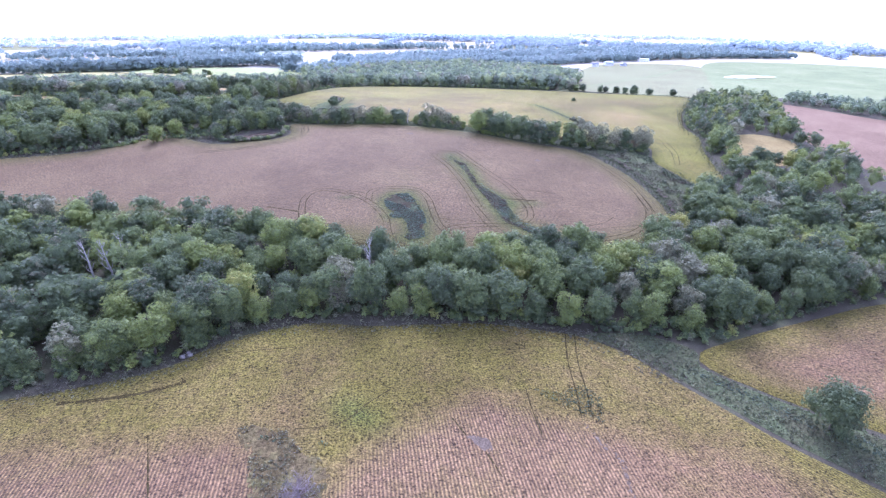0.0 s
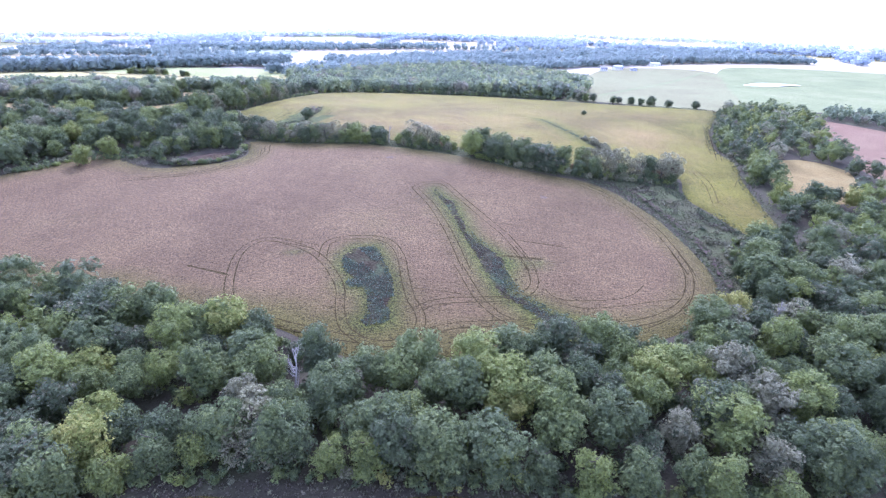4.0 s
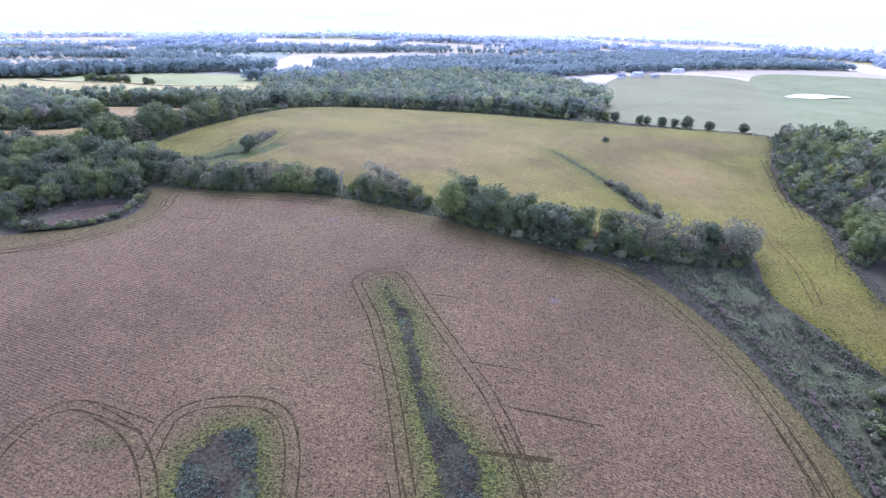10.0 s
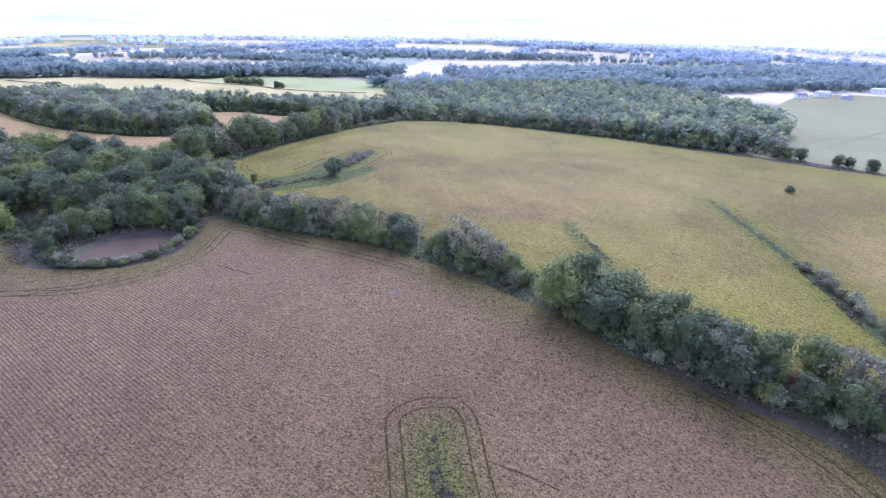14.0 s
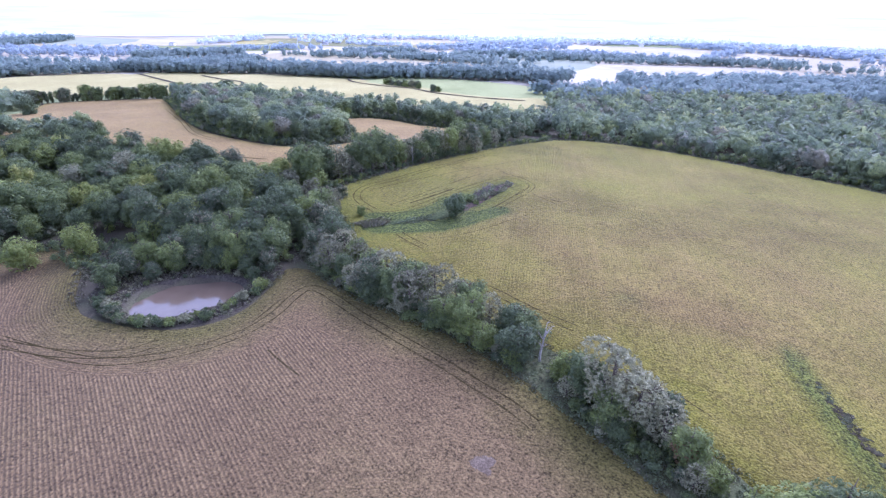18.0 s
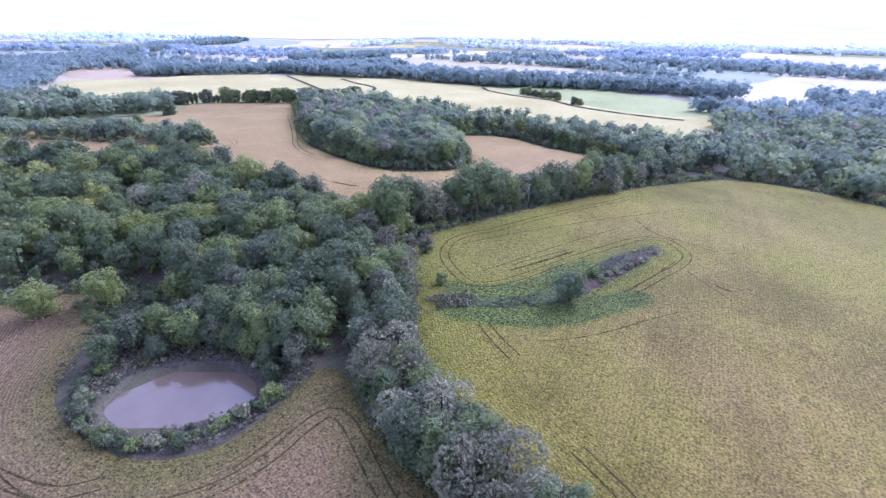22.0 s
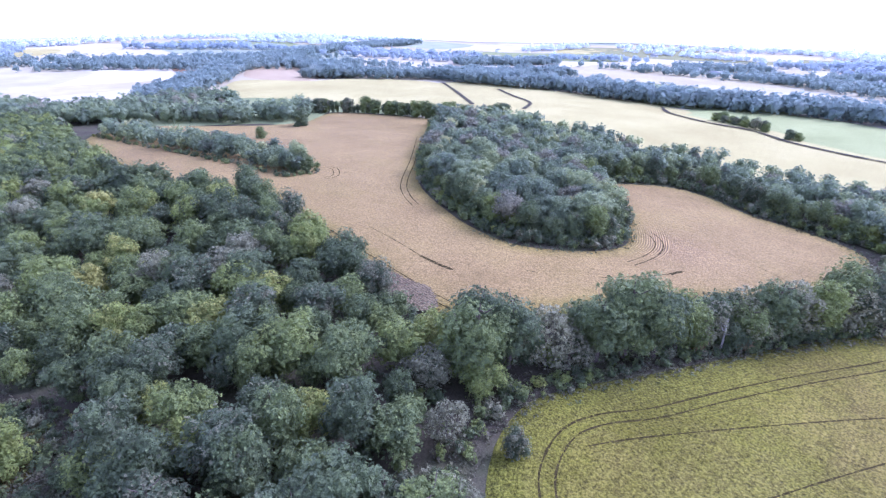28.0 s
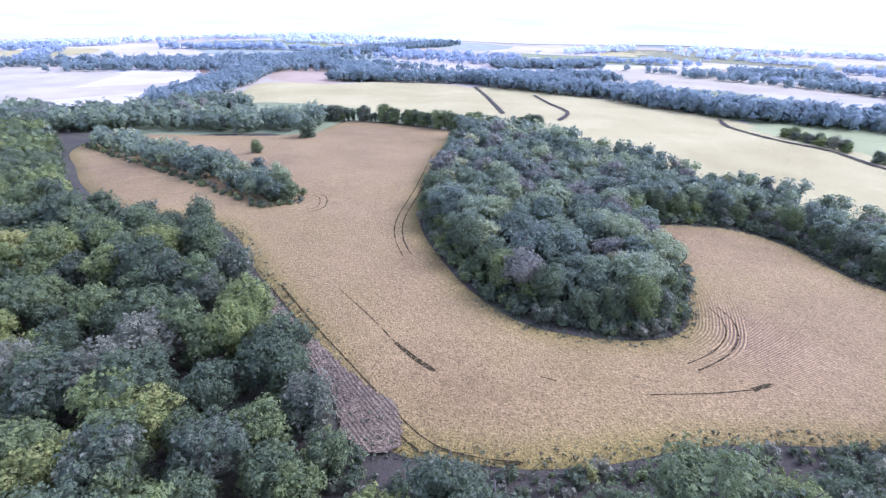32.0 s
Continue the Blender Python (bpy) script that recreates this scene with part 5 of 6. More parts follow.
for x, y, size, grey in ((7, 345, 0.9, False), (12, 343.5, 1.3, True), (17, 341, 1.15, True), (22, 339, 0.8, True), (2, 347, 0.55, False), (26, 336, 0.75, False), (30.5, 333, 0.5, False), (21, 343, 0.75, False), (13, 338.5, 0.8, False)):
    plant(rnd.choice(PALE if grey else ROUND), x, y, size * 1.1, rng=rnd, wide=1.15, group="hedgerow trees")
for k, line in enumerate(HEDGE):
    fringe("hedge_undergrowth", line, 11, 2.5, 2.8, "shrubs and brambles along the hedgerow", 70 + k)
RUST = tree_kind(141, 2.6, 4.6, 9, 520, 0.32, M_rust, "rust-brown bush at the end of the hedgerow", "bush", "bush", low=-0.1, count=5, twigs=3)
for x, y, size in ((-116.5, 465, 1.2), (-112, 475, 0.9), (124, 302.5, 1.15), (129, 303.5, 1.3), (134, 305, 1.1), (26, 336, 1.1), (88, 308, 0.9), (-64, 366, 0.9)):
    plant(RUST, x, y, size, rng=rnd, group="rust-brown bushes")
bare_tree(3, -4, 350, 9.5, "bare pale tree standing in a gap of the hedgerow", 2.0)

# ---- pond with its bank, trees and bushes ----
sheet("pond_bank", POND_BANK, 1.0, 0.2, M_brush, label="weedy brown bank round the farm pond", category="bank")
bm = bmesh.new()
bm.faces.new([bm.verts.new((x, y, POND_LEVEL)) for x, y in smooth_line(POND, 2.0, True)])
me = bpy.data.meshes.new("pond")
bm.to_mesh(me), bm.free()
me.materials.append(M_water)
tagged(new("pond", me), "small muddy brown pond with a still shiny surface", "pond", kind="structure")

rnd = random.Random(8)
for x, y, size, kind in ((-118, 326, 0.62, 0), (-121, 332, 0.7, 1), (-119, 338, 0.72, 0), (-115, 344, 0.75, 2), (-110, 349, 0.8, 1), (-112, 341, 0.72, 3), (-104, 352, 0.85, 0), (-107, 346, 0.6, 1),
                         (-98, 354, 0.82, 2), (-101, 349, 0.6, 3), (-93, 356, 0.8, 3), (-91, 360, 0.85, 1), (-100, 359, 0.9, 0), (-108, 355, 0.85, 2), (-116, 351, 0.8, 3), (-87, 354, 0.55, 2), (-104, 347.5, 0.5, 0), (-98, 350, 0.55, 1), (-92, 350.5, 0.5, 3), (-111, 341.5, 0.5, 2), (-112, 335, 0.45, 1), (-87, 348.5, 0.36, 0), (-104, 366, 0.95, 1), (-111, 362, 0.9, 2), (-97, 373, 1.0, 0), (-106, 374, 1.0, 3), (-95, 365, 0.8, 2), (-119, 357, 0.9, 0), (-126, 353, 0.85, 1), (-133, 349, 0.8, 3), (-98, 383, 0.95, 1)):
    plant(ROUND[kind], x, y, size * 1.42, rng=rnd, wide=1.05, group="trees round the pond")
for x, y in smooth_line([(-83, 348), (-81, 341), (-81.5, 333), (-84.5, 326), (-90, 320.5), (-98, 317.5), (-106, 318), (-113, 320), (-116, 326)], 1.15):
    plant(rnd.choice(BUSH + BUSH + PALEBUSH), x + rnd.uniform(-1.2, 1.2), y + rnd.uniform(-1.2, 1.2), rnd.uniform(0.45, 1.0), rng=rnd, group="bushes round the pond")
for x, y in POND[::2]:
    cx, cy = x + 97, y - 334
    if rnd.random() < 0.8:
        plant(rnd.choice(BUSH + PALEBUSH), x + cx * 0.09 + rnd.uniform(-0.5, 0.5), y + cy * 0.09 + rnd.uniform(-0.5, 0.5), rnd.uniform(0.3, 0.62), rng=rnd, group="bushes round the pond")
plant(BUSH[0], -82, 346, 1.35, rng=rnd, group="bushes round the pond")
plant(BUSH[1], -103, 317.5, 1.3, rng=rnd, group="bushes round the pond")

copse("glade_undergrowth", belt(smooth_line([(-176, 316), (-166, 330), (-152, 341), (-140, 342), (-132, 345)], 5), 7), 2.6, 2.0, "brown and green shrubs in the open wood corner", SHRUB, (0.35, 0.25), seed=83, category="undergrowth", grey=0.2)
NOOK = [(-163, 331), (-150, 331), (-134, 325), (-124, 326), (-122, 342), (-112, 353), (-98, 360), (-84, 360), (-80, 366), (-100, 372), (-114, 358), (-130, 352), (-146, 343)]
fringe("nook_undergrowth", [(-152, 333), (-140, 332), (-130, 336), (-124, 346), (-114, 355), (-100, 362), (-86, 364)], 10, 2.8, 3.0, "shrubs between pond and wood", 80)


sheet("meadow", [(-505, 326), (-480, 398), (-466, 432), (-446, 440), (-428, 452), (-446, 463), (-476, 474), (-505, 494), (-464, 527), (-440, 547), (-428, 575), (-474, 614), (-500, 574), (-562, 532), (-640, 470), (-655, 400), (-570, 330)], 8.0, 0.5, M_pasture_green, label="pale green grass crescent between tan field and yellow crop", category="meadow")

# ---- single trees ----
plant(tree_kind(19, 4.6, 11.5, 18, 1900, 0.36, M_leaf, "lone tree", low=-0.25, tint=0.33), 92.5, 87, 1.4, 40, wide=1.0)["label"] = "lone dark green round tree beside the grassy swale"
CORNER = tree_kind(17, 4.6, 11.0, 20, 1700, 0.36, M_leaf, "round yellow-green tree", low=-0.3, tint=0.74)
plant(CORNER, -145.5, 333.5, 1.25, 10)["label"] = "round yellow-green tree at the field corner"
plant(CORNER, -152, 320, 1.25, 80)["label"] = "round yellow-green tree at the field edge"
plant(tree_kind(23, 4.4, 10.0, 16, 1300, 0.34, M_weed, "bush", low=-0.3, tint=0.72), -60.5, 416, 1.08, 30)["label"] = "rounded bush-like tree in the weedy gully"
plant(tree_kind(21, 4.8, 11.0, 20, 1300, 0.42, M_leaf, "tree", low=-0.4, tint=0.28), -437, 450.5, 1.45, 30, wide=1.1)["label"] = "round dark tree at the edge of the tan field"
plant(tree_kind(29, 4.6, 6.5, 12, 900, 0.26, M_violet, "shrub", "shrub", "shrub", low=0.0, bark=M_twigs, twigs=16, loose=1.2, core=False, count=22), -22, 70, 1.1, 0)["label"] = "grey bare shrubby tree standing in the crop"
SHRUB_GREY = tree_kind(37, 3.4, 5.2, 10, 800, 0.24, M_violet, "low grey bare shrub in the weedy gully", "shrub", "shrub", low=0.0, bark=M_twigs, twigs=12, loose=1.2, core=False, count=16)
for x, y, size in ((-62.5, 446, 1.0), (-63.5, 440, 0.75), (-60.8, 452, 0.6)):
    plant(SHRUB_GREY, x, y, size, group="grey gully shrubs")
plant(BUSH[2], -64.2, 433.5, 1.25)
for x, y, size in ((-90, 400, 0.42), (-108, 411, 0.6)):
    plant(ROUND[2], x, y, size, group="trees at the field corner")
plant(PALE[1], -21, 141, 1.35, 20, wide=1.0)
plant(PALE[2], 117, 183, 1.15, 70, wide=1.1)
for x, y, tall in ((-102, 155, 19), (-98, 157, 18), (-95, 161, 17), (-15, 152, 17), (112, 182, 12), (8, 139, 10)):
    bare_tree(int(abs(x)), x, y, tall, "bleached dead tree among the creek trees", 2.6)

# edge of the creek wood, tree by tree
rnd = random.Random(12)
for x, y in smooth_line([(-96, 111), (-76, 115), (-60, 122), (-46, 132), (-30, 136), (2, 134), (34, 131), (52, 128), (66, 128), (80, 125), (98, 133), (124, 141), (150, 149)], 7.5):
    plant(rnd.choice(TALL + ROUND + PALE[:1]), x + rnd.uniform(-1.5, 1.5), y + rnd.uniform(-1, 1.5), rnd.uniform(0.8, 1.1), rng=rnd, group="trees along the creek")
for x, y in smooth_line([(-84, 199), (-54, 187), (-34, 180), (-18, 170), (0, 165), (24, 165), (50, 168), (70, 172), (88, 178), (104, 190)], 6.5):
    plant(rnd.choice(ROUND + BUSH), x + rnd.uniform(-1.5, 1.5), y + rnd.uniform(-2, 0.5), rnd.uniform(0.5, 0.72), rng=rnd, group="trees along the creek")
for x, y in ((118, 203), (121, 215), (128, 222), (134, 232), (126, 208), (140, 240), (150, 243), (118, 190), (134, 212)):
    plant(rnd.choice(ROUND), x, y, rnd.uniform(0.5, 0.75), rng=rnd, group="trees along the creek")
# edge of the oak wood against the tan field and the yellow field
for x, y in set_back([(-270, 393), (-232, 400), (-202, 406), (-176, 410), (-156, 413)], LEFT_WOOD, 8.5, 3.5):
    plant(rnd.choice(TALL[:3] + ROUND), x + rnd.uniform(-1, 1), y + rnd.uniform(-2, 0), rnd.uniform(0.85, 1.1), rng=rnd, group="trees at the edge of the oak wood")
for x, y in set_back([(-118, 516), (-119, 535), (-120, 550)], WOOD_BAND, 8.0, 3.0) + set_back([(-102, 520), (-98, 548)], WOOD_BAND, 8.0, 4.0) + [(-106, 386), (-116, 401), (-124, 412)]:
    plant(rnd.choice(ROUND + PALE), x + rnd.uniform(-1, 1), y + rnd.uniform(-1, 1), rnd.uniform(0.85, 1.15), rng=rnd, group="trees at the edge of the oak wood")
# the single line of trees between the tan and the yellow field
for kind, x, y, size in (("dark", -128, 414, 1.2), ("dark", -129, 423, 1.1), ("dark", -137, 421, 1.0), ("pale", -126, 430, 1.15), ("pale", -127, 435, 0.95), ("pale", -123, 434, 0.9), ("dark", -122.5, 441, 1.0), ("dark", -121, 448, 1.2), ("dark", -123.5, 453, 1.1),
                         ("dark", -118.5, 454, 1.05), ("dark", -118, 460, 0.9), ("pale", -117, 467, 0.95), ("light", -115, 473, 0.62), ("pale", -114.5, 478, 1.05), ("dark", -112.5, 484, 1.0), ("pale", -111, 490, 1.15), ("pale", -114, 494, 1.0), ("dark", -109, 497, 0.95),
                         ("pale", -108, 504, 1.1), ("dark", -111, 508, 1.05), ("dark", -106, 512, 1.0)):
    plant(rnd.choice({"dark": TALL[:3], "pale": PALE, "light": ROUND[2:]}[kind]), x, y, size * (1.2 if kind == "dark" else 1.25), rng=rnd, wide=rnd.uniform(1.0, 1.15), group="trees between two fields")
for x, y in smooth_line([(-130, 428), (-124, 441), (-120, 454), (-116, 468), (-112.5, 484), (-108.5, 500), (-104, 514)], 4.6):
    plant(rnd.choice(ROUND + PALE[:2]), x + rnd.uniform(-2.4, 2.4), y + rnd.uniform(-1.5, 1.5), rnd.uniform(0.6, 0.85), rng=rnd, wide=1.25, group="trees between two fields")
for x, y in ((-118.5, 472), (-119.5, 478), (-117, 465), (-113, 476)):
    plant(rnd.choice(TALL[:3]), x, y, rnd.uniform(0.7, 0.85), rng=rnd, wide=1.15, group="trees between two fields")
for x, y, tall in ((-116, 464, 10), (-114, 470, 9.5)):
    bare_tree(int(abs(x)) + 3, x, y, tall, "bare brown tree in the tree line between two fields", 2.4)

# edge of the forest round the tan field
for x, y in set_back([(-372, 523), (-330, 500), (-287, 477), (-249, 462), (-217, 458), (-196, 459), (-184, 465), (-173, 478), (-171, 491), (-178, 501), (-198, 521), (-229, 533), (-233, 549), (-223, 577), (-201, 584), (-179, 579), (-140, 583)], FOREST, 6.5, 3.2):
    plant(rnd.choice(TALL[:3] + ROUND), x + rnd.uniform(-1, 1), y + rnd.uniform(-0.5, 1.5), rnd.uniform(0.8, 1.05), rng=rnd, group="trees at the edge of the forest")
# tree row beyond the tan field
for x, y in smooth_line([(-510, 472), (-496, 499), (-471, 522), (-452, 531), (-420, 550), (-403, 571), (-388, 592)], 3.3):
    size = rnd.uniform(0.85, 1.6)
    plant(rnd.choice(CEDAR + ROUND[:1]), x + rnd.uniform(-1.5, 1.5), y + rnd.uniform(-1.5, 1.5), size, rng=rnd, wide=rnd.uniform(1.0, 1.5) / size ** 0.5, group="tree row")
ROW_TREES = [(32, 580), (44, 577), (61, 573), (73, 566), (83, 564), (92, 561), (98, 558), (109, 548), (113, 546), (121, 545), (129, 541), (154, 527), (158, 525), (164, 522), (179, 514), (183, 512), (191, 506), (198, 502), (206, 500), (217, 491), (236, 484), (260, 479)]
# row of field trees at the top of the yellow hill
for x, y in ROW_TREES:
    plant(rnd.choice(ROUND), x, y, rnd.uniform(0.6, 0.85), rng=rnd, wide=1.35, group="field trees")
plant(BUSH[2], 135, 452, 1.3)
for x, y in ((-349, 774), (-345, 777), (-340, 773), (-336, 777), (-331, 774), (-327, 779), (-322, 774), (-318, 778), (-313, 774), (-309, 777), (-304, 774), (-281, 766), (-276, 768)):
    plant(rnd.choice(ROUND + PALE[:1]), x, y, rnd.uniform(0.75, 1.1), rng=rnd, wide=1.2, group="trees in the far field")
for x, y in ((-393, 416), (-292, 414), (-290, 420), (-297, 419), (-304, 414), (-311, 411), (-318, 406)):
    plant(rnd.choice(ROUND), x, y, rnd.uniform(0.85, 1.1), rng=rnd, group="trees at the end of the tree strip")


# ---- weeds and brush ----
def weeds(name, outline, spacing, tall, label, mat, tint, seed, category="weeds", models=None, holes=(), lift=0.0, gaps=-9.0):
    return copse(name, outline, spacing, tall, label, models or TUFTS, (tint, 0.2), seed=seed, mat=mat, category=category, patchy=0.12, grey=0, holes=holes, lift=lift, gaps=gaps)


TUFTS = models_of(401, 5, 3, 16, 0.3, -0.3, 0.75, core=False, loose=0.9)
sheet("gully_bed", GULLY, 1.5, 0.62, M_damp, edge_drop=False, label="bare damp bed of a washed gully", category="gully")
weeds("gully_weeds", GULLY, 0.8, 0.5, "grey-brown weeds in the washed gully", M_dryweed, 0.45, 41, lift=0.45, gaps=-0.02)
weeds("gully_grass", [(31, 238), (35.5, 229), (39, 218), (40.5, 208), (42, 200), (37, 199), (34.5, 208), (32.5, 219), (29, 231), (28.5, 238)], 0.8, 0.4, "blue-green grass in the washed gully", M_teal, 0.6, 52, lift=0.45, gaps=-0.6)
weeds("gully_grass", GULLY_DAMP, 0.75, 0.5, "blue-green weeds in the damp end of the gully", M_teal, 0.7, 42, lift=0.5, gaps=-0.3)
sheet("sink_bed", SINK, 1.5, 0.62, M_damp, edge_drop=False, label="bare bed of a drowned-out patch", category="gully")
sheet("wet_spot", [(-52.6, 186.9), (-51.8, 191), (-50.4, 194), (-47.2, 195.8), (-45.1, 194), (-45.2, 191.9), (-48.5, 187.4), (-50.2, 184.6)], 1.0, 0.6, M_damp, edge_drop=False, label="small wet bare spot in the brown crop", category="bare spot")
weeds("sink_weeds", SINK, 0.75, 0.6, "blue-green weeds in a drowned-out patch", M_teal, 0.6, 43, lift=0.5, gaps=-0.3)
sheet("yellow_gully_bed", YELLOW_GULLY, 1.8, 0.62, M_weedbed, edge_drop=False, label="weedy bed of a gully in the yellow field", category="gully")
weeds("yellow_gully_weeds", YELLOW_GULLY, 1.0, 0.7, "green weeds in a gully", M_weed, 0.45, 44, lift=0.3, gaps=0.2)
sheet("bare_tip", BARE_TIP, 1.2, 0.66, M_purple, edge_drop=False, label="bare purplish soil at the upper end of the gully", category="gully")
weeds("gully_brush", [(-87, 391.5), (-84.5, 396.5), (-80.5, 400.5), (-77, 400), (-77, 395), (-82, 391)], 0.9, 1.3, "tall straw-coloured weeds at the mouth of the gully", M_dryweed, 0.62, 53, lift=0.3, gaps=-0.2)
sheet("short_gully", SHORT_GULLY, 1.0, 0.62, M_damp, edge_drop=False, label="short bare washed gully in the yellow field", category="gully")
weeds("short_gully_weeds", SHORT_GULLY, 0.9, 0.6, "grey-brown weeds in the short gully", M_dryweed, 0.4, 57, lift=0.4, gaps=-0.15)
sheet("draw_bed", YELLOW_STRIP, 1.8, 0.62, M_weedbed, edge_drop=False, label="weedy bed of a shallow draw", category="gully")
weeds("draw_weeds", [(108, 370), (112, 370), (118, 348), (121, 331), (114, 330), (111, 350)], 1.1, 0.9, "green and grey weeds in a shallow draw", M_dryweed, 0.35, 45, lift=0.4, gaps=-0.1)
sheet("waterway", WATERWAY, 2.0, 0.2, M_meadow, label="grassed waterway with dry brush", category="waterway")
ribbon("wash_line", [(108, 284), (112, 270), (115, 257), (116.5, 244), (117, 232), (115.5, 219), (113.5, 206)], 2.8, 0.9, M_purple, "bare washed soil line down the waterway")
weeds("waterway_brush", WATERWAY, 1.15, 0.7, "green-brown brush and grass in the waterway", M_grass, 0.5, 46, gaps=-0.25)
weeds("waterway_dead_brush", WATERWAY, 1.5, 1.2, "grey-brown dead brush in the waterway", M_dryweed, 0.3, 55, gaps=0.26)
weeds("waterway_green", [(128, 300), (139, 304), (133.5, 282), (134, 268), (139, 254), (145, 240), (139, 240), (132, 255), (127, 268), (126, 284)], 1.0, 0.8, "dark green weeds along the edge of the waterway", M_weed, 0.6, 56, gaps=-0.1)
sheet("swale", SWALE, 2.0, 0.2, M_meadow, label="grassy swale with dead weeds", category="swale")
weeds("swale_brush", SWALE, 1.05, 0.75, "dull green and brown weeds in the swale", M_grass, 0.45, 47)
weeds("swale_grass", [(68, 112), (76, 104), (84, 96), (96, 86), (104, 78), (98, 78), (88, 88), (79, 98), (70, 107)], 0.9, 0.6, "pale blue-green grass down the middle of the swale", M_teal, 0.4, 51)
sheet("weedy_spot", CROP_WEEDS, 1.8, 0.6, M_brown_bed, edge_drop=False, label="weedy brown spot in the crop under a bare shrub", category="weeds")
weeds("spot_weeds", CROP_WEEDS, 0.8, 0.55, "dull brown weeds in the crop", M_dryweed, 0.55, 49, lift=0.5, gaps=-0.05)
weeds("spot_grass", [(-39, 90.5), (-32, 90), (-25, 87.5), (-18, 84), (-22, 82), (-28, 84.5), (-36, 87)], 0.8, 0.6, "dark green weeds along the weedy spot", M_weed, 0.5, 54, lift=0.45, gaps=0.0)
weeds("crop_green", CROP_GREEN, 0.9, 0.6, "lush dark green weeds in the crop", M_weed, 0.35, 50, lift=0.45)
ribbon("washed_line", [(36.5, 89), (37.6, 86), (38.8, 82.3), (41, 78.5), (40.5, 73.5), (39.9, 69.4), (39.5, 60)], 1.0, 0.6, M_pale_soil, "pale washed soil line in the crop")
sheet("washed_spot", TRIANGLE, 0.8, 0.62, M_pale_soil, edge_drop=False, label="pale washed spot of bare soil in the crop", category="bare spot")
sheet("bare_headland", HEADLAND, 2.0, 0.64, M_head, lambda x, y, d: {"rim": d, "ripe": 1 + 0 * x, "rows": away(TAN_FIELD, x, y), "head": 0 * x, "open": 0.3 + 0 * x}, edge_drop=False, label="bare purplish soil headland beside the oak wood", category="headland")
for x, y, r in ((65, 271, 2.2), (-2, 320, 2.6)):
    sheet("washed_spot", [(x + r * math.cos(q) * (0.8 + 0.3 * math.sin(3 * q + x)), y + r * math.sin(q) * 0.8) for q in np.arange(9) * 0.698], 0.8, 0.6, M_pale_soil, edge_drop=False,
          label="pale washed spot of bare soil in the crop", category="bare spot")
for k, line in enumerate((HEDGE[0] + HEDGE[1], HEDGE[1] + HEDGE[2])):
    sheet("hedge_bank", belt(smooth_line(line, 8), 13), 2.5, 0.25, M_meadow, label="strip of rough grass under the hedgerow", category="grass strip")
    weeds("hedge_weeds", belt(smooth_line(line, 8), 15), 1.2, 0.8, "tall dull green weeds along the hedgerow", M_grass, 0.5, 90 + k)
weeds("edge_weeds", belt(smooth_line(FRONT_FIELD[2:15], 8), 9), 1.5, 0.9, "dry weeds between crop and creek trees", M_dryweed, 0.45, 95)
weeds("edge_weeds", belt(smooth_line(LEFT_WOOD[9:13] + WOOD_BAND[1:5], 8), 10), 1.6, 1.0, "dry weeds between yellow crop and trees", M_dryweed, 0.6, 96)
weeds("nook_weeds", NOOK, 1.3, 1.1, "tall grey-green weeds between pond and wood", M_dryweed, 0.6, 81, gaps=-0.2)
weeds("pond_reeds", POND_BANK, 1.3, 1.1, "grey weeds and reeds on the pond bank", M_dryweed, 0.5, 48, holes=[POND])
weeds("edge_weeds", belt(smooth_line([(-119, 316), (-130, 323), (-138, 331), (-143, 339), (-153, 340), (-165, 332), (-174, 318), (-192, 302), (-235, 289)], 8), 5), 1.4, 0.9, "dry weeds between crop and oak wood", M_dryweed, 0.45, 97)
weeds("edge_weeds", belt(smooth_line([(86, 178), (106, 195), (113, 206), (116, 222), (115, 242), (113, 258), (108, 273), (102, 287), (92, 298)], 8), 9), 1.25, 0.8, "rough grass between crop and waterway", M_grass, 0.5, 98)
weeds("edge_weeds", belt(smooth_line(TAN_FIELD[3:31], 8), 7), 1.8, 0.9, "rough weeds round the tan field", M_grass, 0.45, 99)
weeds("edge_weeds", belt(smooth_line(YELLOW_FIELD[8:36], 8), 8), 1.9, 0.9, "rough grass round the yellow field", M_grass, 0.5, 100)
for line in ([(-690, 692), (-600, 662), (-475, 613)], [(-600, 719), (-530, 692), (-465, 668), (-428, 635)], [(-414, 784), (-388, 762), (-364, 756), (-338, 757), (-313, 765), (-294, 762), (-272, 756), (-227, 760), (-177, 772)]):
    ribbon("ditch", line, 3.6, 1.3, M_brush, "weedy brown ditch between two yellow fields")
for line, w in (([(180, 558), (231, 614), (312, 719), (399, 826), (433, 867)], 5.0), ([(440, 881), (454, 833), (460, 770)], 4.0)):
    ribbon("grass_lane", line, w, 0.4, M_pasture_green, "green grassy lane across the dry pasture")
rnd = random.Random(21)
for x, y in smooth_line([(-61, 464), (-60, 452), (-60, 440), (-61, 432)], 2.6):
    plant(rnd.choice(PALEBUSH + BUSH[:1]), x + rnd.uniform(-1.5, 1.5), y, rnd.uniform(0.5, 0.9), rng=rnd, group="gully bushes")
for x, y in ((121, 292), (117, 280), (124, 274), (121, 262), (127, 258), (123, 250), (130, 246), (126, 238), (121, 236), (133, 236), (128, 228), (122, 226), (135, 228), (119, 216), (126, 214)):
    plant(rnd.choice(PALEBUSH + BUSH[:1]), x + rnd.uniform(-2, 2), y + rnd.uniform(-2, 2), rnd.uniform(0.45, 0.8), rng=rnd, group="waterway bushes")
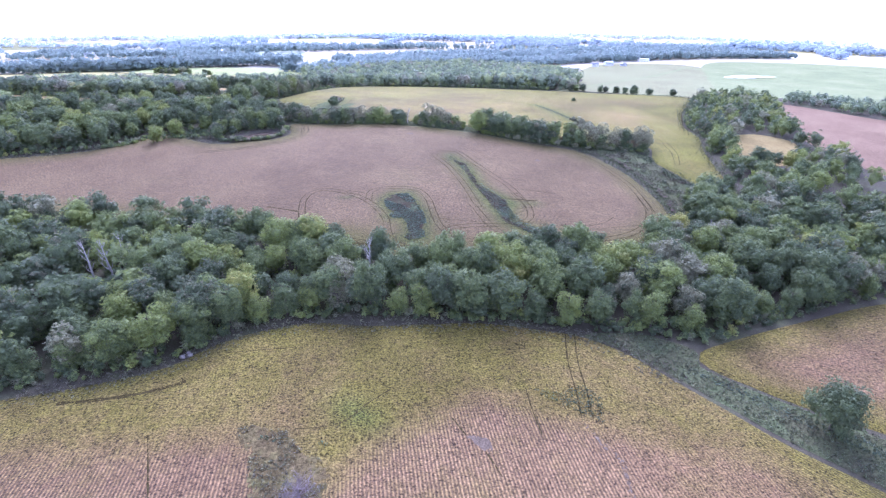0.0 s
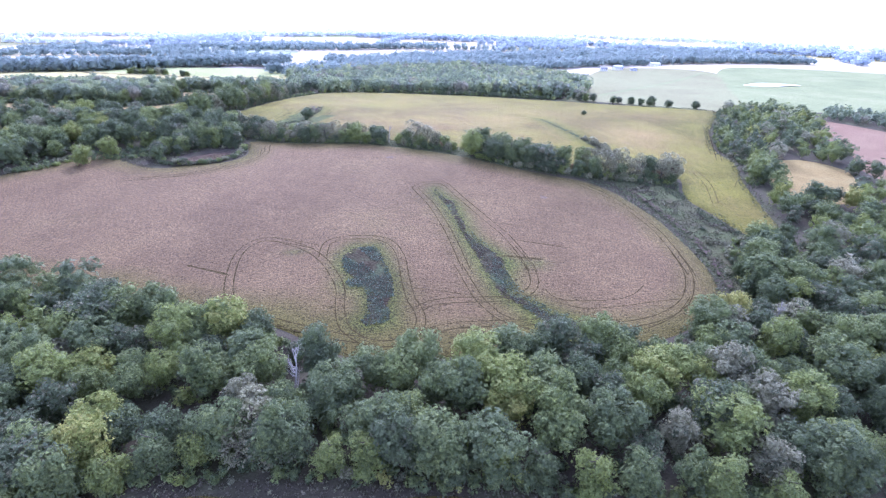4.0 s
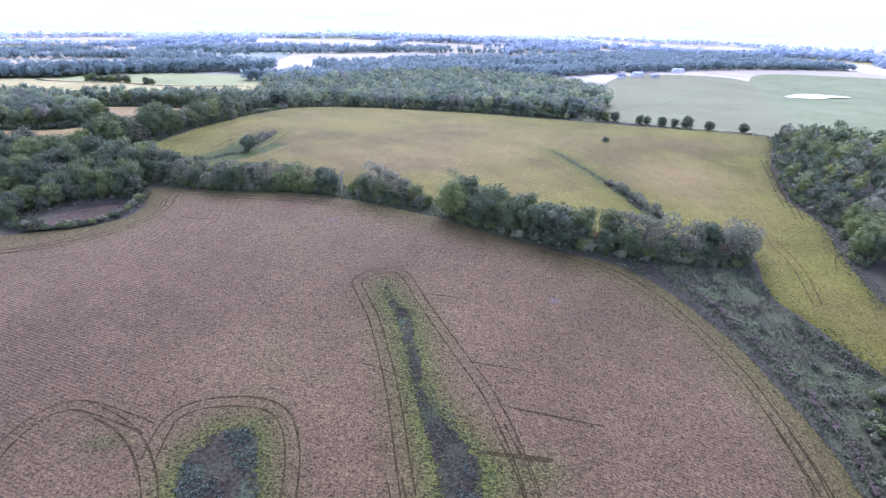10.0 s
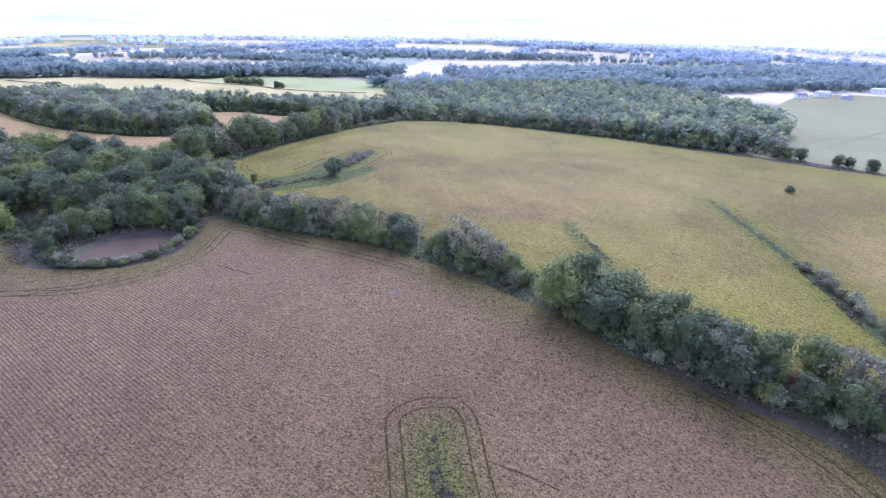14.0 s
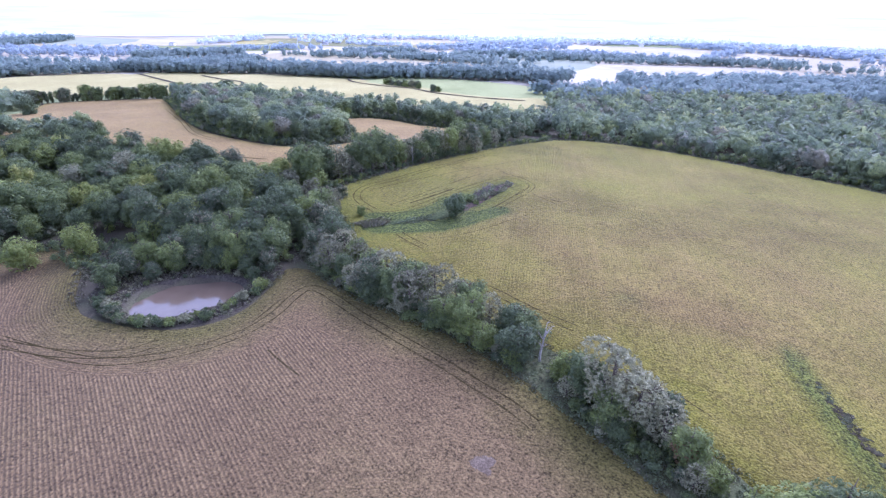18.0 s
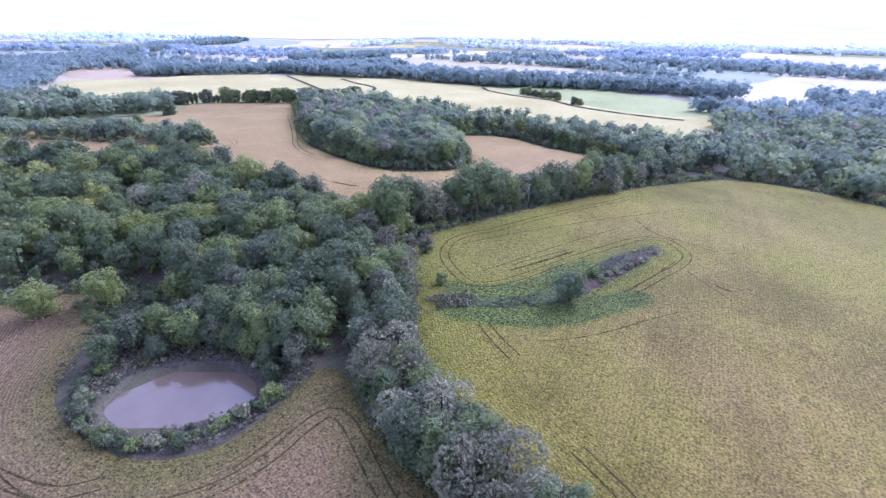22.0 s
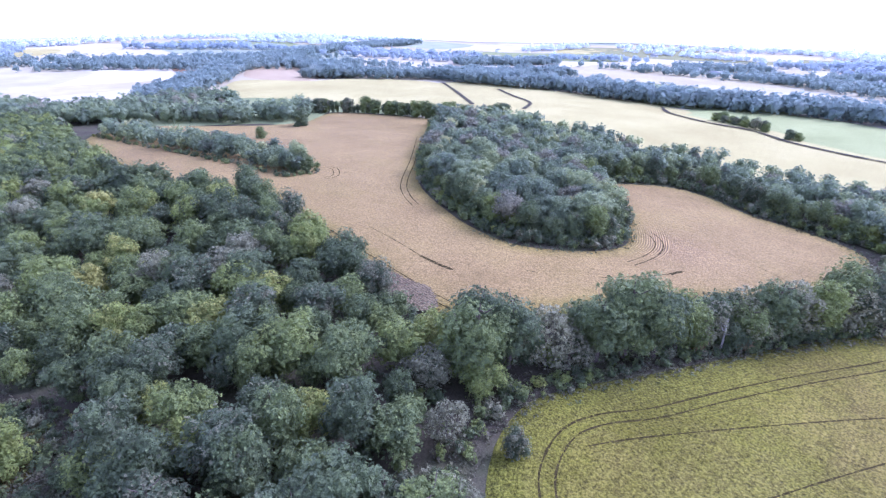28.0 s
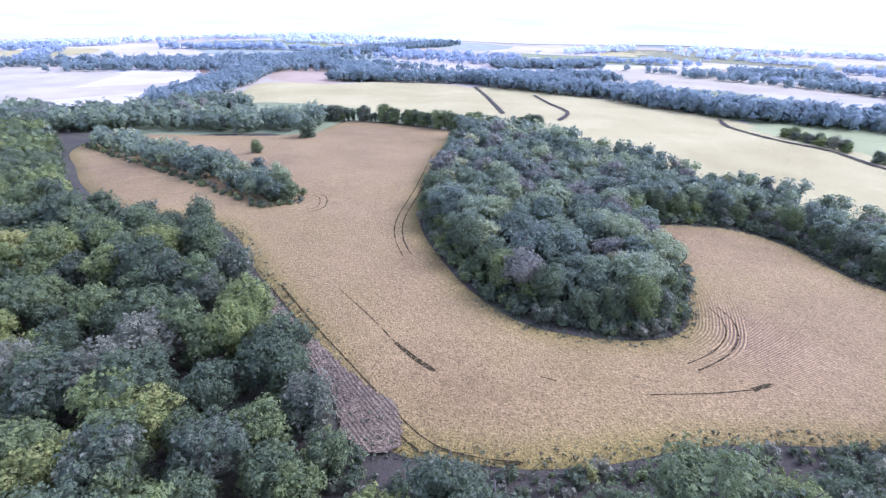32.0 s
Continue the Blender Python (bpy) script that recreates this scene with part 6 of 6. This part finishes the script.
for x, y in smooth_line([(112, 366), (114, 356), (117, 344), (119, 332)], 3.5):
    plant(rnd.choice(PALEBUSH), x + rnd.uniform(-1.5, 1.5), y, rnd.uniform(0.9, 1.6), rng=rnd, group="draw bushes")


# ---- stones, farmstead, far pond ----
def stone(x, y, size, seed):
    rng = np.random.default_rng(seed)
    v = BALL_V * (size, size * 0.85, size * 0.6) * rng.uniform(0.8, 1.15, (len(BALL_V), 1)) + (0, 0, size * 0.3)
    ob = tagged(new("stone", mesh_of("stone", v, None, BALL_T, [M_stone])), "pale field stone dumped at the wood's edge", "stone", "field stones")
    ob.matrix_basis = pose(x, y, float(height(x, y)), 0, 0, seed * 50)


for k, (x, y, size) in enumerate(((-60.5, 116, 1.0), (-59, 116.6, 0.9), (-59.6, 117.8, 0.8))):
    stone(x, y, size, k)


def gable_house(name, x, y, turn, length, width, wall, roof, mat_wall, mat_roof, label, category, windows=3):
    """A small building: walls, roof with eaves, door, windows."""
    root = tagged(new(name), label, category)
    l, w = length / 2, width / 2
    v = [(-l, -w, -1), (l, -w, -1), (l, w, -1), (-l, w, -1), (-l, -w, wall), (l, -w, wall), (l, w, wall), (-l, w, wall), (-l, 0, wall + roof), (l, 0, wall + roof)]
    part("wall", mesh_of("wall", np.array(v, float), [(0, 1, 5, 4), (2, 3, 7, 6), (1, 2, 6, 5), (3, 0, 4, 7)], [(5, 6, 9), (7, 4, 8)], [mat_wall]), root)
    e, o = 0.5, 0.25
    k = (w + e) / w
    rv = []
    for z in (0.02, o):
        rv += [(-l - e, -w - e, wall + roof - roof * k + z), (l + e, -w - e, wall + roof - roof * k + z), (l + e, 0, wall + roof + z), (-l - e, 0, wall + roof + z), (l + e, w + e, wall + roof - roof * k + z), (-l - e, w + e, wall + roof - roof * k + z)]
    q = [(6, 7, 8, 9), (9, 8, 10, 11), (0, 3, 2, 1), (3, 5, 4, 2), (0, 1, 7, 6), (4, 5, 11, 10), (1, 2, 8, 7), (2, 4, 10, 8), (0, 6, 9, 3), (3, 9, 11, 5)]
    part("roof", mesh_of("roof", np.array(rv, float), q, None, [mat_roof]), root)
    for i in range(windows):
        cx = -l + (i + 0.5) * length / windows
        for s in (-1, 1):
            box = bmesh.new()
            bmesh.ops.create_cube(box, size=1, matrix=Matrix.Translation((cx, s * w, wall * 0.55)) @ Matrix.Diagonal((1.1, 0.12, 1.4, 1)))
            me = bpy.data.meshes.new("window")
            box.to_mesh(me), box.free()
            me.materials.append(M_roof)
            part("window", me, root, "dark window")
    root.matrix_basis = pose(x, y, float(height(x, y)), 0, 0, turn)
    return root


gable_house("farmhouse", 300, 905, 15, 11, 7, 4.0, 2.4, M_wall, M_roof, "white farmhouse with a grey roof among trees", "house")
gable_house("barn", 330, 925, 15, 15, 9, 4.0, 3.0, M_wall, M_bluewall, "long white barn with a metal roof", "barn", 4)
gable_house("shed", 352, 915, 100, 10, 7, 3.0, 1.6, M_bluewall, M_roof, "grey steel farm shed", "shed", 2)
gable_house("machine_shed", 415, 985, 10, 17, 9, 4.0, 2.4, M_wall, M_bluewall, "white machine shed beside the pasture", "shed", 3)
for k, (x, y) in enumerate(((-700, 1180), (-640, 1150), (-560, 1230), (-470, 1290), (-420, 1260), (-1280, 1150), (-1230, 1210), (-900, 1480), (-860, 1500), (-980, 1380), (-520, 1500), (-250, 1700))):
    gable_house("farmhouse", x, y, 25 * k, 15 + 3 * (k % 3), 9, 5, 3, M_wall, M_roof if k % 2 else M_bluewall, "white farm building far off", "house", 2)
bm = bmesh.new()
bm.faces.new([bm.verts.new((x, y, max(float(height(px, py)) for px, py in FAR_POND) + 0.6)) for x, y in smooth_line(FAR_POND, 4.0, True)])
me = bpy.data.meshes.new("far_pond")
bm.to_mesh(me), bm.free()
me.materials.append(M_water)
tagged(new("far_pond", me), "small pale pond in the green pasture", "pond", kind="structure")
